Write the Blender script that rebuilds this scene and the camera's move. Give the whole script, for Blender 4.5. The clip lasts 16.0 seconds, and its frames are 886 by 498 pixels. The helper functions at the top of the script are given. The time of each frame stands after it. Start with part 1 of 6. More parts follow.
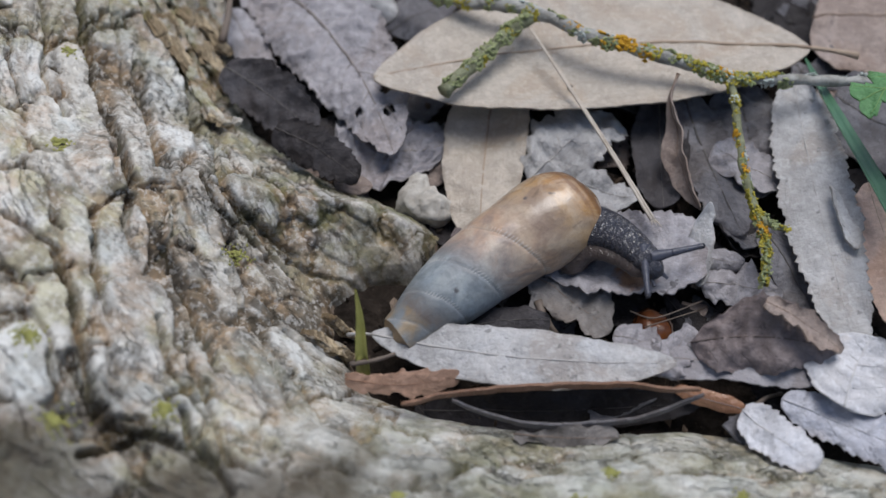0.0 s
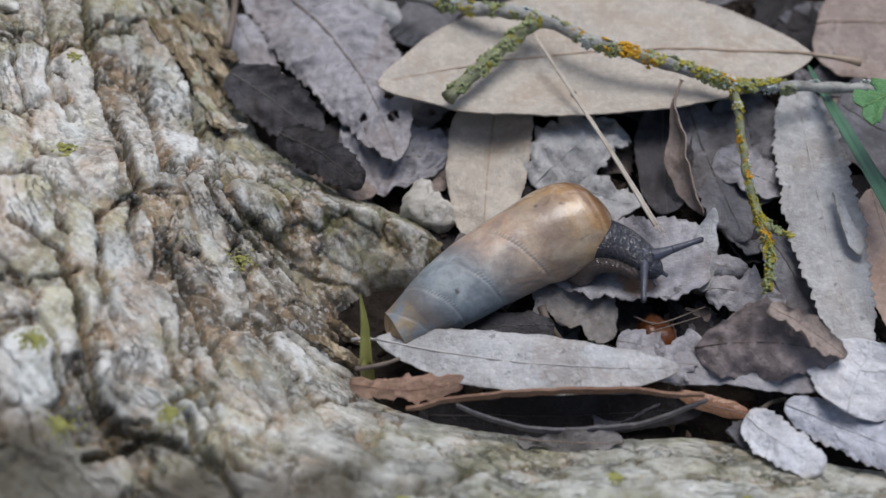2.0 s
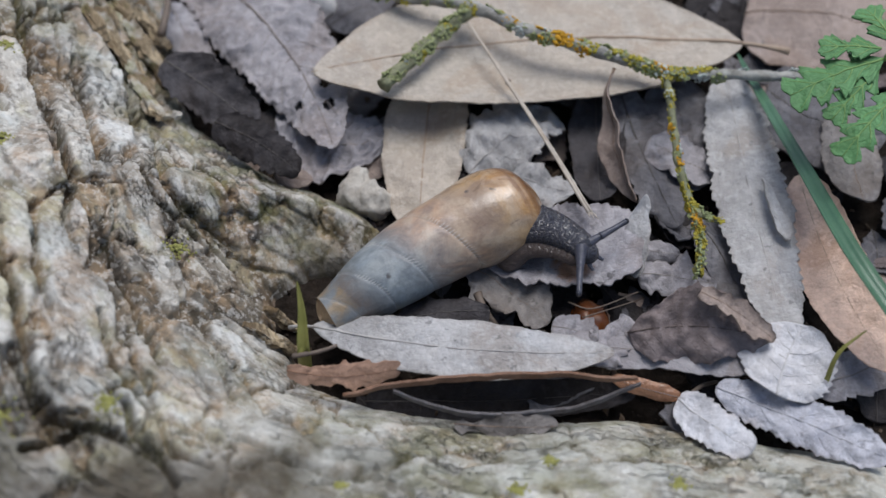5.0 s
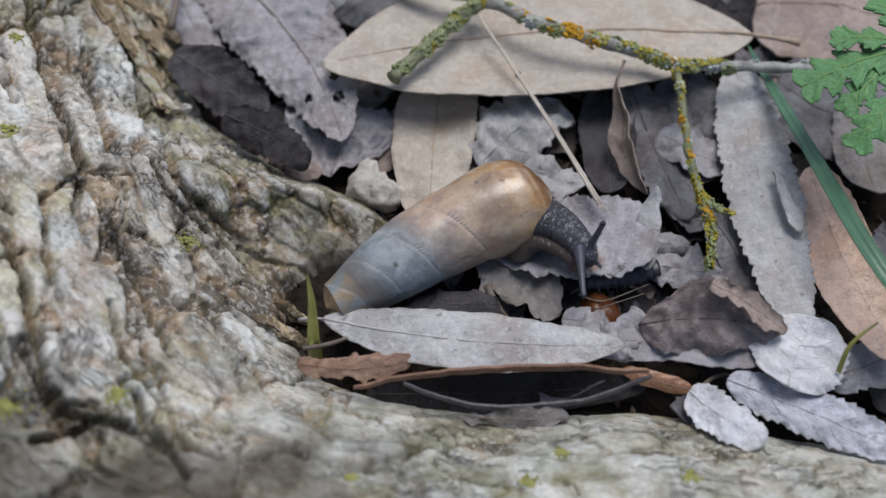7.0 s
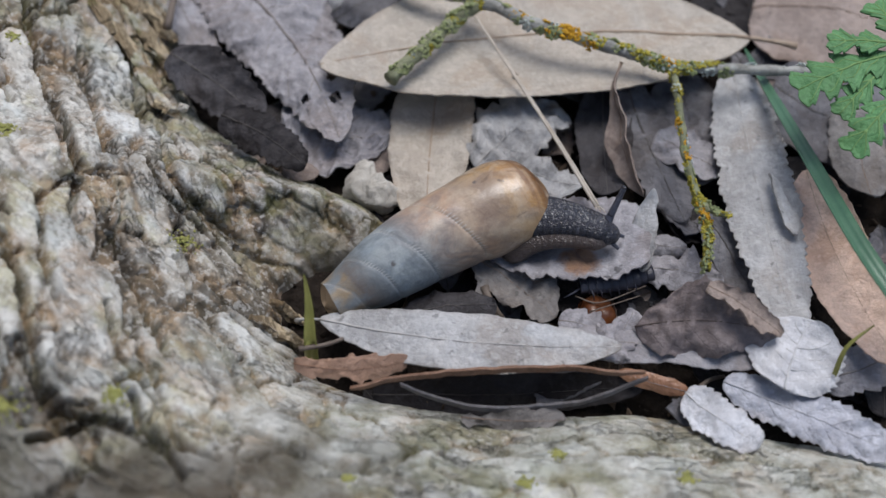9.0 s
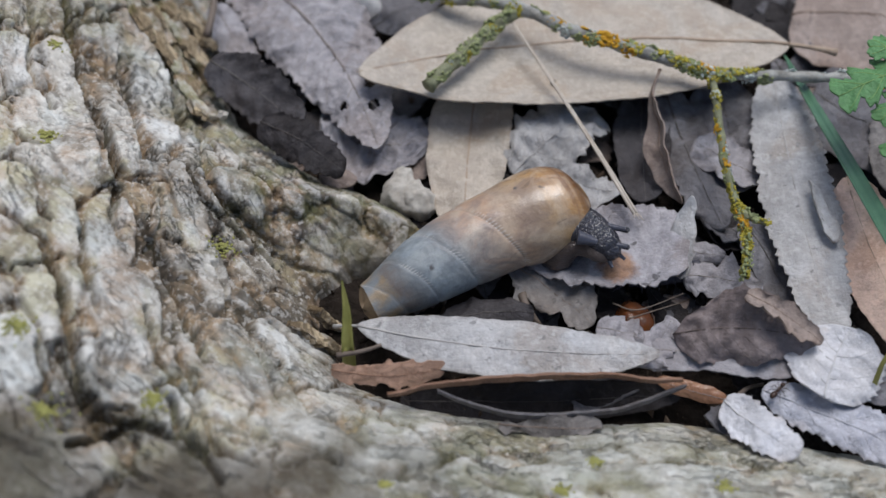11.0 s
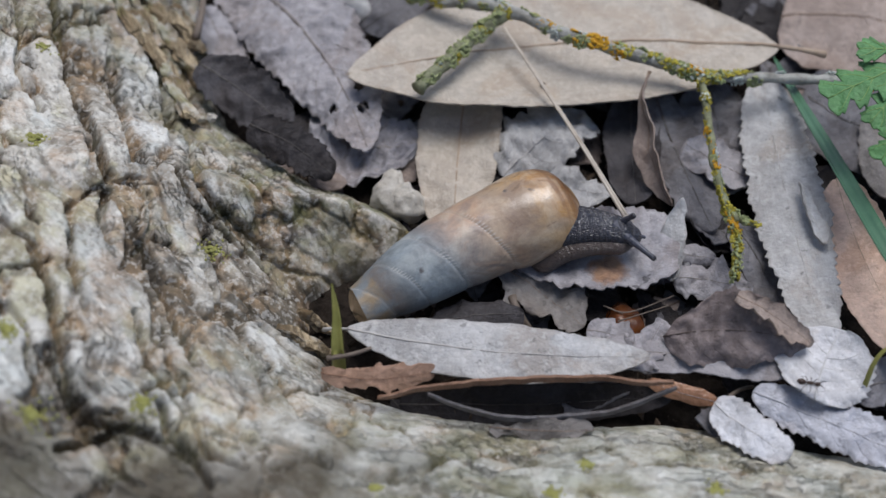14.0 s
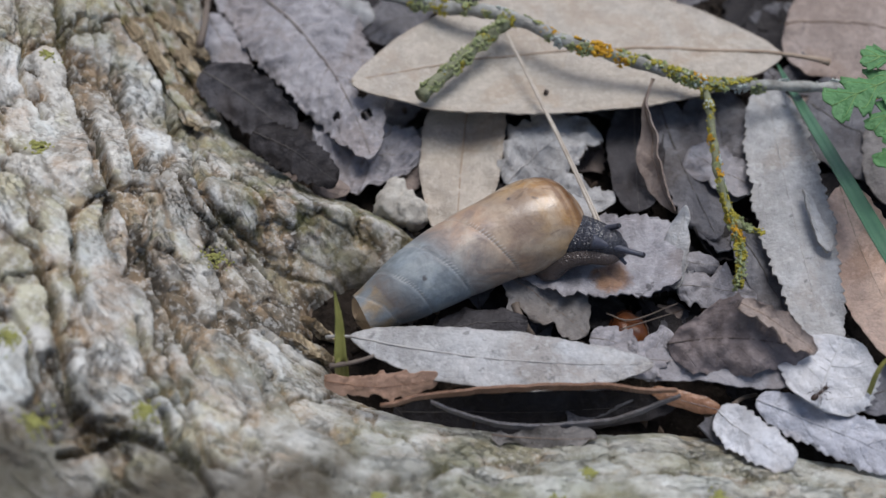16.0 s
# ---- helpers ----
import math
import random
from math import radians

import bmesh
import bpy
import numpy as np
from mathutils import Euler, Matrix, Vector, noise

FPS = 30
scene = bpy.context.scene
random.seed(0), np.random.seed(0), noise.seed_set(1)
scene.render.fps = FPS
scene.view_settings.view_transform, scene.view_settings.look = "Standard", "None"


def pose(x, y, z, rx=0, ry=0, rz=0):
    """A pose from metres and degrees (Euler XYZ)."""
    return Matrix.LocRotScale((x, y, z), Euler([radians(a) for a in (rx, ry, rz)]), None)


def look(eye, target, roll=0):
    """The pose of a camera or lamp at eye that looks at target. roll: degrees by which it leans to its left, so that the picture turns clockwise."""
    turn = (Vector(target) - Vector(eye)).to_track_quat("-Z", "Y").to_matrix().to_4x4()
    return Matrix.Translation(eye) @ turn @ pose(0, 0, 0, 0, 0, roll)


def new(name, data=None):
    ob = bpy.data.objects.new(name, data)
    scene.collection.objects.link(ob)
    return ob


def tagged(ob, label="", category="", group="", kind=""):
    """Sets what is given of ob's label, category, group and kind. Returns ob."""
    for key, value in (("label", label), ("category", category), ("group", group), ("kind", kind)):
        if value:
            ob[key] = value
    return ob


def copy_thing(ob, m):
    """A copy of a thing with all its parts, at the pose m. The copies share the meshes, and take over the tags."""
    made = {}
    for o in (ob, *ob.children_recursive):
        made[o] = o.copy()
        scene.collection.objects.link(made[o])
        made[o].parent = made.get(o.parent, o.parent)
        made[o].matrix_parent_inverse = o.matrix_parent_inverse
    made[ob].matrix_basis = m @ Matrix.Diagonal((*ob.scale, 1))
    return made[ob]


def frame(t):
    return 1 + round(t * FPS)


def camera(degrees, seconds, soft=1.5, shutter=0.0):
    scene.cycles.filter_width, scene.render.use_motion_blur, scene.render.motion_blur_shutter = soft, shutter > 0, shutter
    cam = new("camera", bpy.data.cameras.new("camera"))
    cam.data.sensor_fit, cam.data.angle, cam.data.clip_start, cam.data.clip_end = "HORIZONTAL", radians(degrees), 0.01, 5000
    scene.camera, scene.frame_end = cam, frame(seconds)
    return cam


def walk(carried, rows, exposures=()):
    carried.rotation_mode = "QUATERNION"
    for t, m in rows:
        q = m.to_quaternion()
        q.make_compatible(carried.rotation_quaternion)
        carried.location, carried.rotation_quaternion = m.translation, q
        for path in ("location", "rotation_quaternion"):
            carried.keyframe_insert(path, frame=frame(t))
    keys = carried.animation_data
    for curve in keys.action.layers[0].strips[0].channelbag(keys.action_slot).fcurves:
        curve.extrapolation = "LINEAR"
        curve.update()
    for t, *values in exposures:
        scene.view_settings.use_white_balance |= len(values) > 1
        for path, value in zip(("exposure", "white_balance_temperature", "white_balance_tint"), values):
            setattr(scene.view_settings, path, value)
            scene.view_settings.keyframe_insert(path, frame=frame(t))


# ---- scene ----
cam = camera(35, 16.0)
PATH = [
    (0.0, pose(0.00134, -0.09428, 0.13620, 34.732, 1.313, 0.850)),
    (0.5, pose(0.00150, -0.09437, 0.13632, 34.695, 1.238, 0.767)),
    (1.0, pose(0.00108, -0.09457, 0.13650, 34.608, 1.851, 1.444)),
    (1.5, pose(0.00115, -0.09494, 0.13663, 34.563, 1.738, 1.394)),
    (2.0, pose(0.00071, -0.09473, 0.13650, 35.026, 1.220, 0.882)),
    (2.5, pose(0.00077, -0.09508, 0.13666, 34.586, 1.182, 0.812)),
    (3.0, pose(0.00112, -0.09500, 0.13713, 34.831, 2.129, 1.386)),
    (3.5, pose(0.00144, -0.09522, 0.13711, 34.735, 0.402, 0.161)),
    (3.7, pose(0.00043, -0.09532, 0.13729, 34.451, -0.722, -0.847)),
    (5.8, pose(0.00079, -0.09541, 0.13757, 34.516, -0.807, -0.859)),
    (6.0, pose(0.00058, -0.09553, 0.13714, 34.877, -0.976, -1.141)),
    (6.5, pose(0.00039, -0.09541, 0.13695, 34.782, -0.425, -0.782)),
    (7.0, pose(0.00038, -0.09559, 0.13703, 34.326, -0.475, -0.730)),
    (7.5, pose(0.00042, -0.09577, 0.13697, 33.919, -0.303, -0.647)),
    (8.0, pose(-0.00009, -0.09573, 0.13681, 34.012, -0.657, -0.637)),
    (8.5, pose(-0.00045, -0.09568, 0.13681, 34.106, -1.040, -0.847)),
    (9.0, pose(-0.00031, -0.09572, 0.13685, 34.447, -0.933, -0.737)),
    (9.2, pose(-0.00080, -0.09540, 0.13701, 34.482, -0.520, -0.249)),
    (11.3, pose(-0.00004, -0.09585, 0.13694, 34.793, 0.328, 0.268)),
    (11.5, pose(-0.00003, -0.09578, 0.13690, 34.825, 0.145, 0.067)),
    (12.0, pose(-0.00017, -0.09594, 0.13677, 34.695, 0.199, 0.313)),
    (12.5, pose(0.00007, -0.09581, 0.13696, 34.612, -0.083, 0.023)),
    (13.0, pose(-0.00003, -0.09575, 0.13701, 34.836, -0.454, -0.346)),
    (13.5, pose(-0.00011, -0.09568, 0.13696, 34.783, 0.062, 0.072)),
    (14.0, pose(-0.00024, -0.09568, 0.13668, 34.849, 0.008, -0.078)),
    (14.5, pose(-0.00010, -0.09578, 0.13688, 34.977, -0.033, -0.015)),
    (15.0, pose(-0.00021, -0.09567, 0.13660, 34.911, -0.599, -0.462)),
    (15.5, pose(-0.00005, -0.09562, 0.13658, 35.112, -0.135, -0.200)),
    (16.0, pose(0.00002, -0.09557, 0.13665, 35.133, 0.181, 0.064)),
]
walk(cam, PATH, exposures=((0.0, 0.0), (16.0, 0.0)))
scene.view_settings.exposure = 0.0
cam.data.dof.use_dof = True
cam.data.dof.focus_distance = 0.159
cam.data.dof.aperture_fstop = 19

# ---- light: open shade under an even sky ----
world = bpy.data.worlds.new("sky")
scene.world = world
world.use_nodes = True
wn = world.node_tree.nodes
sky = wn.new("ShaderNodeTexSky")
sky.sky_type = 'NISHITA'
sky.sun_disc = False
sky.sun_elevation = radians(62)
sky.sun_rotation = radians(20)
sky.air_density, sky.dust_density, sky.ozone_density = 1.0, 2.0, 1.0
wn["Background"].inputs[1].default_value = 0.118
world.node_tree.links.new(sky.outputs[0], wn["Background"].inputs[0])
sun_data = bpy.data.lights.new("sun", 'SUN')
sun_data.energy, sun_data.angle, sun_data.color = 2.35, radians(34), (0.965, 0.97, 0.985)
sun = new("sun", sun_data)
sun.matrix_world = look((0.13, 0.22, 0.8), (0, 0, 0))

MM = 0.001


# ---- materials ----
class Mat:
    """A small wrapper for building node materials."""

    def __init__(self, name, rough=0.6, spec=0.4, metal=0.0):
        self.m = bpy.data.materials.new(name)
        self.m.use_nodes = True
        self.n, self.l = self.m.node_tree.nodes, self.m.node_tree.links
        self.b = self.n["Principled BSDF"]
        self.b.inputs["Roughness"].default_value = rough
        self.b.inputs["Specular IOR Level"].default_value = spec
        self.b.inputs["Metallic"].default_value = metal

    def put(self, sock, value):
        if isinstance(value, bpy.types.NodeSocket):
            self.l.new(value, sock)
        else:
            sock.default_value = value

    def coord(self, kind="Object"):
        return self.n.new("ShaderNodeTexCoord").outputs[kind]

    def scaled(self, vec, s):
        k = self.n.new("ShaderNodeMapping")
        k.inputs["Scale"].default_value = s
        self.l.new(vec, k.inputs["Vector"])
        return k.outputs[0]

    def noise(self, vec, scale, detail=5.0, rough=0.6, distort=0.0):
        k = self.n.new("ShaderNodeTexNoise")
        k.inputs["Scale"].default_value = scale
        k.inputs["Detail"].default_value = detail
        k.inputs["Roughness"].default_value = rough
        k.inputs["Distortion"].default_value = distort
        self.l.new(vec, k.inputs["Vector"])
        return k.outputs["Fac"]

    def voronoi(self, vec, scale, feature="F1"):
        k = self.n.new("ShaderNodeTexVoronoi")
        k.feature = feature
        k.inputs["Scale"].default_value = scale
        self.l.new(vec, k.inputs["Vector"])
        return k.outputs["Distance"]

    def ramp(self, fac, *stops):
        k = self.n.new("ShaderNodeValToRGB")
        e = k.color_ramp.elements
        while len(e) < len(stops):
            e.new(0.5)
        for el, (p, c) in zip(e, stops):
            el.position = p
            el.color = (*c, 1.0) if isinstance(c, tuple) else (c, c, c, 1.0)
        self.l.new(fac, k.inputs[0])
        return k.outputs[0]

    def mix(self, fac, a, b, mode='MIX'):
        k = self.n.new("ShaderNodeMix")
        k.data_type, k.blend_type = 'RGBA', mode
        self.put(k.inputs[0], fac)
        self.put(k.inputs[6], (*a, 1) if isinstance(a, tuple) else a)
        self.put(k.inputs[7], (*b, 1) if isinstance(b, tuple) else b)
        return k.outputs[2]

    def math(self, op, a, b=0.0):
        k = self.n.new("ShaderNodeMath")
        k.operation = op
        self.put(k.inputs[0], a)
        self.put(k.inputs[1], b)
        return k.outputs[0]

    def attr(self, name):
        k = self.n.new("ShaderNodeAttribute")
        k.attribute_name = name
        return k.outputs["Fac"]

    def rand(self):
        return self.n.new("ShaderNodeObjectInfo").outputs["Random"]

    def colour(self, value):
        self.put(self.b.inputs["Base Color"], (*value, 1) if isinstance(value, tuple) else value)
        return self

    def bump(self, height, dist_mm, strength=1.0):
        k = self.n.new("ShaderNodeBump")
        k.inputs["Strength"].default_value = strength
        k.inputs["Distance"].default_value = dist_mm * MM
        self.l.new(height, k.inputs["Height"])
        self.l.new(k.outputs[0], self.b.inputs["Normal"])
        return self


def leaf_material(name, light, dark, rough=0.62, spots=0.5, vein=0.09, spec=0.35, rust=None):
    """A dried leaf: mottled blade, pale side veins along the uv chart, specks and fine reticulation."""
    m = Mat(name, rough, spec)
    p = m.coord()
    uv = m.n.new("ShaderNodeUVMap").outputs[0]
    sep = m.n.new("ShaderNodeSeparateXYZ")
    m.l.new(uv, sep.inputs[0])
    u, v = sep.outputs[0], sep.outputs[1]
    across = m.math('ABSOLUTE', m.math('SUBTRACT', v, 0.5))
    wob = m.noise(p, 90, 2)
    phase = m.math('ADD', m.math('SUBTRACT', m.math('MULTIPLY', u, 9.0), m.math('MULTIPLY', across, 5.0)), m.math('MULTIPLY', wob, 1.2))
    tri = m.math('ABSOLUTE', m.math('SUBTRACT', m.math('FRACT', phase), 0.5))
    veins = m.math('MULTIPLY', m.ramp(tri, (0.0, 1.0), (0.05, 0.0)), m.ramp(m.noise(p, 130, 3), (0.42, 0.0), (0.62, 1.0)))
    big = m.ramp(m.noise(p, 110, 4, 0.5, 0.6), (0.38, 0.0), (0.62, 1.0))
    mid = m.ramp(m.noise(p, 420, 4, 0.55, 0.4), (0.46, 0.0), (0.64, 1.0))
    fine = m.noise(p, 1500, 3, 0.6)
    streak = m.ramp(m.noise(m.scaled(uv, (4.0, 70.0, 1.0)), 2.0, 5, 0.75), (0.4, 0.0), (0.62, 1.0))
    col = m.mix(big, dark, light)
    col = m.mix(m.math('MULTIPLY', mid, 0.42), col, tuple(c * 0.62 for c in dark))
    col = m.mix(m.math('MULTIPLY', m.ramp(fine, (0.38, 0.0), (0.66, 1.0)), 0.28), col, tuple(c * 0.5 for c in dark))
    col = m.mix(m.math('MULTIPLY', streak, 0.35), col, tuple(min(1, c * 1.25) for c in light))
    blotch = m.ramp(m.noise(p, 75, 5, 0.6, 0.8), (0.53, 0.0), (0.62, 1.0))
    col = m.mix(m.math('MULTIPLY', blotch, 0.5), col, (dark[0] * 0.95, dark[1] * 0.80, dark[2] * 0.66))
    tint = m.mix(m.noise(p, 70, 3), (1.07, 0.99, 0.91), (0.94, 0.99, 1.07))
    col = m.mix(0.8, col, tint, 'MULTIPLY')
    rim = m.ramp(m.math('ADD', across, m.math('MULTIPLY', m.math('SUBTRACT', m.noise(p, 300, 3), 0.5), 0.12)), (0.44, 0.0), (0.5, 1.0))
    col = m.mix(m.math('MULTIPLY', rim, 0.35), col, (dark[0] * 0.7, dark[1] * 0.6, dark[2] * 0.52))
    col = m.mix(m.math('MULTIPLY', veins, vein), col, tuple(c * 0.45 for c in dark))
    specks = m.ramp(m.noise(p, 650, 3, 0.6), (0.64, 0.0), (0.69, 1.0))
    col = m.mix(m.math('MULTIPLY', specks, spots), col, tuple(c * 0.3 for c in dark))
    dust = m.ramp(m.noise(p, 1050, 4, 0.62), (0.52, 0.0), (0.62, 1.0))
    col = m.mix(m.math('MULTIPLY', dust, 0.3), col, tuple(min(1, c * 1.35) for c in light))
    col = m.mix(m.math('MULTIPLY', m.rand(), 0.22), col, tuple(c * 0.6 for c in dark))
    if rust:
        near = m.math('ADD', m.math('POWER', m.math('MULTIPLY', m.math('SUBTRACT', u, rust[0]), rust[2]), 2.0), m.math('POWER', m.math('MULTIPLY', m.math('SUBTRACT', v, rust[1]), rust[3]), 2.0))
        patch = m.ramp(m.math('ADD', near, m.math('MULTIPLY', m.noise(p, 330, 5, 0.6), 1.2)), (0.75, 1.0), (1.15, 0.0))
        col = m.mix(m.math('MULTIPLY', patch, 0.85), col, m.mix(mid, (0.34, 0.18, 0.09), (0.15, 0.075, 0.045)))
    m.colour(col)
    h = m.math('ADD', m.math('MULTIPLY', veins, -3.0 * vein), m.math('MULTIPLY', fine, 0.7))
    h = m.math('ADD', h, m.math('MULTIPLY', m.voronoi(p, 1700, "DISTANCE_TO_EDGE"), 0.5))
    h = m.math('ADD', h, m.math('MULTIPLY', m.noise(p, 420, 6, 0.7), 1.6))
    m.bump(h, 0.18, 1.0)
    return m.m


LEAF = {
    "tan": leaf_material("dry_leaf_tan", (0.50, 0.45, 0.385), (0.41, 0.36, 0.30), 0.5, 0.12, 0.02),
    "grey": leaf_material("dry_leaf_grey", (0.40, 0.385, 0.40), (0.24, 0.225, 0.235)),
    "pale": leaf_material("dry_leaf_pale", (0.50, 0.495, 0.49), (0.33, 0.325, 0.32), 0.6, 0.6, 0.03),
    "white": leaf_material("dry_leaf_white", (0.68, 0.68, 0.70), (0.54, 0.54, 0.56), 0.6, 0.35, 0.05),
    "blue": leaf_material("dry_leaf_bluish", (0.54, 0.55, 0.60), (0.40, 0.40, 0.44), 0.6, 0.5, 0.05),
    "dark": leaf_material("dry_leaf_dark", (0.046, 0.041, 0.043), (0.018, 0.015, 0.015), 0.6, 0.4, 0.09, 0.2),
    "dusk": leaf_material("dry_leaf_dusky", (0.085, 0.08, 0.085), (0.042, 0.038, 0.04), 0.6, 0.4, 0.12, 0.2),
    "taupe": leaf_material("dry_leaf_taupe", (0.27, 0.25, 0.235), (0.165, 0.15, 0.14), 0.6, 0.5, 0.08, 0.3),
    "slate": leaf_material("dry_leaf_slate", (0.18, 0.175, 0.185), (0.095, 0.09, 0.097)),
    "brown": leaf_material("dry_leaf_brown", (0.36, 0.29, 0.25), (0.23, 0.18, 0.155)),
    "red": leaf_material("dry_leaf_red", (0.48, 0.31, 0.225), (0.36, 0.22, 0.15), 0.45, 0.3, 0.06),
    "pink": leaf_material("dry_leaf_pinkish", (0.72, 0.53, 0.42), (0.58, 0.41, 0.32), 0.45, 0.2, 0.03),
    "rust": leaf_material("dry_leaf_rust", (0.30, 0.175, 0.115), (0.20, 0.11, 0.07), 0.45, 0.3, 0.06),
    "gloss": leaf_material("glossy_leaf_brown", (0.40, 0.21, 0.12), (0.27, 0.13, 0.07), 0.22, 0.2, 0.03, 0.6),
    "stained": leaf_material("dry_leaf_stained", (0.40, 0.385, 0.40), (0.20, 0.185, 0.195), 0.6, 0.8, 0.03, 0.35, (0.56, 0.24, 4.2, 3.2)),
    "purple": leaf_material("dry_leaf_purple", (0.24, 0.20, 0.195), (0.125, 0.10, 0.098), 0.6, 0.5, 0.12),
    "green": leaf_material("green_leaf", (0.13, 0.31, 0.12), (0.08, 0.21, 0.075), 0.55, 0.05, 0.15),
}


def plain(name, a, b, scale, rough=0.6, bump=0.1, bscale=900, spec=0.4):
    m = Mat(name, rough, spec)
    p = m.coord()
    m.colour(m.mix(m.ramp(m.noise(p, scale, 5, 0.7), (0.3, 0.0), (0.7, 1.0)), a, b))
    m.bump(m.noise(p, bscale, 5, 0.7), bump)
    return m.m


RIB = {
    "tan": plain("rib_tan", (0.30, 0.22, 0.16), (0.40, 0.31, 0.23), 400),
    "grey": plain("rib_grey", (0.17, 0.14, 0.13), (0.27, 0.24, 0.22), 400),
    "pale": plain("rib_pale", (0.33, 0.31, 0.30), (0.46, 0.44, 0.42), 400),
    "white": plain("rib_white", (0.44, 0.43, 0.43), (0.58, 0.57, 0.57), 400),
    "blue": plain("rib_bluish", (0.32, 0.32, 0.35), (0.45, 0.45, 0.48), 400),
    "dark": plain("rib_dark", (0.03, 0.026, 0.024), (0.06, 0.05, 0.045), 400),
    "slate": plain("rib_slate", (0.07, 0.06, 0.06), (0.12, 0.11, 0.10), 400),
    "brown": plain("rib_brown", (0.16, 0.11, 0.08), (0.25, 0.18, 0.13), 400),
    "red": plain("rib_red", (0.22, 0.12, 0.08), (0.33, 0.19, 0.12), 400),
    "purple": plain("rib_purple", (0.08, 0.06, 0.055), (0.13, 0.10, 0.09), 400),
    "green": plain("rib_green", (0.14, 0.26, 0.08), (0.20, 0.32, 0.11), 400), "stained": None, "rust": None, "pink": None}
RIB["stained"], RIB["rust"], RIB["pink"], RIB["gloss"], RIB["dusk"], RIB["taupe"] = RIB["pale"], RIB["red"], RIB["tan"], RIB["grey"], RIB["slate"], RIB["brown"]


def soil_material():
    m = Mat("soil", 0.95, 0.15)
    p = m.coord()
    col = m.mix(m.ramp(m.noise(p, 260, 6, 0.75), (0.3, 0.0), (0.7, 1.0)), (0.012, 0.009, 0.007), (0.05, 0.038, 0.03))
    crumbs = m.ramp(m.noise(p, 900, 4, 0.8), (0.6, 0.0), (0.7, 1.0))
    m.colour(m.mix(m.math('MULTIPLY', crumbs, 0.5), col, (0.12, 0.09, 0.07)))
    m.bump(m.math('ADD', m.noise(p, 500, 6, 0.8), m.voronoi(p, 600)), 1.2)
    return m.m


def bark_material():
    """Grey plates, warm underbark darkened for shade in cracks, pale crustose lichen and a green film."""
    m = Mat("bark", 0.85, 0.25)
    p = m.coord()
    busy = m.ramp(m.attr("whole"), (0.0, 1.0), (1.0, 0.8))
    col = m.mix(m.attr("plate"), (0.47, 0.405, 0.305), (0.75, 0.755, 0.735))
    crust = m.ramp(m.noise(p, 150, 6, 0.62, 0.15), (0.47, 0.0), (0.56, 1.0))
    col = m.mix(m.math('MULTIPLY', crust, 0.45), col, (0.80, 0.78, 0.72))
    flow = m.n.new("ShaderNodeCombineXYZ")
    m.l.new(m.attr("grain_x"), flow.inputs[0])
    m.l.new(m.math('MULTIPLY', m.attr("grain_y"), 0.22), flow.inputs[1])
    thread = m.noise(flow.outputs[0], 0.34, 8, 0.72, 0.0)
    splits = m.ramp(m.math('ABSOLUTE', m.math('SUBTRACT', thread, 0.5)), (0.0, 1.0), (0.016, 0.0))
    splits = m.math('MULTIPLY', splits, m.ramp(m.noise(p, 90, 3, 0.5), (0.44, 0.0), (0.56, 1.0)))
    stripe = m.ramp(m.noise(flow.outputs[0], 0.55, 5, 0.6), (0.48, 0.0), (0.62, 1.0))
    col = m.mix(m.math('MULTIPLY', stripe, m.ramp(m.attr("film"), (0.0, 0.42), (0.8, 0.08))), col, (0.27, 0.22, 0.165))
    rusty = m.ramp(m.noise(p, 130, 5, 0.62, 0.15), (0.52, 0.0), (0.61, 1.0))
    col = m.mix(m.math('MULTIPLY', rusty, 0.5), col, (0.46, 0.30, 0.185))
    olive = m.ramp(m.noise(m.scaled(p, (1.0, 1.0, 1.3)), 105, 5, 0.6, 0.15), (0.52, 0.0), (0.60, 1.0))
    col = m.mix(m.math('MULTIPLY', olive, 0.55), col, (0.44, 0.41, 0.22))
    mid = m.ramp(m.noise(p, 230, 6, 0.62, 0.15), (0.53, 0.0), (0.60, 1.0))
    col = m.mix(m.math('MULTIPLY', mid, m.math('MULTIPLY', busy, 0.6)), col, (0.20, 0.16, 0.12))
    lichen = m.ramp(m.noise(p, 80, 5, 0.55, 0.15), (0.54, 0.0), (0.58, 1.0))
    fine = m.ramp(m.noise(p, 620, 4, 0.55, 0.15), (0.5, 0.0), (0.62, 1.0))
    col = m.mix(m.math('MULTIPLY', lichen, 0.5), col, m.mix(fine, (0.54, 0.575, 0.56), (0.37, 0.40, 0.37)))
    col = m.mix(m.math('MULTIPLY', fine, m.math('MULTIPLY', busy, 0.35)), col, (0.13, 0.105, 0.08))
    murk = m.ramp(m.noise(m.scaled(p, (1.0, 1.0, 0.8)), 88, 6, 0.62, 0.15), (0.53, 0.0), (0.60, 1.0))
    col = m.mix(m.math('MULTIPLY', murk, m.math('MULTIPLY', busy, 0.45)), col, (0.15, 0.12, 0.085))
    # brown underbark; the near-black end of the mix paints shade into the cracks
    inner_shade = m.mix(m.ramp(m.noise(p, 260, 4, 0.55), (0.46, 0.0), (0.62, 1.0)), (0.055, 0.04, 0.026), (0.34, 0.235, 0.14))
    col = m.mix(m.math('MULTIPLY', m.attr("inner_shade"), 0.92), col, inner_shade)
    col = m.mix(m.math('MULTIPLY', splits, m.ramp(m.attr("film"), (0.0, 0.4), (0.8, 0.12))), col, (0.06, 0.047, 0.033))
    grains = m.ramp(m.noise(p, 1250, 4, 0.6), (0.52, 0.0), (0.6, 1.0))
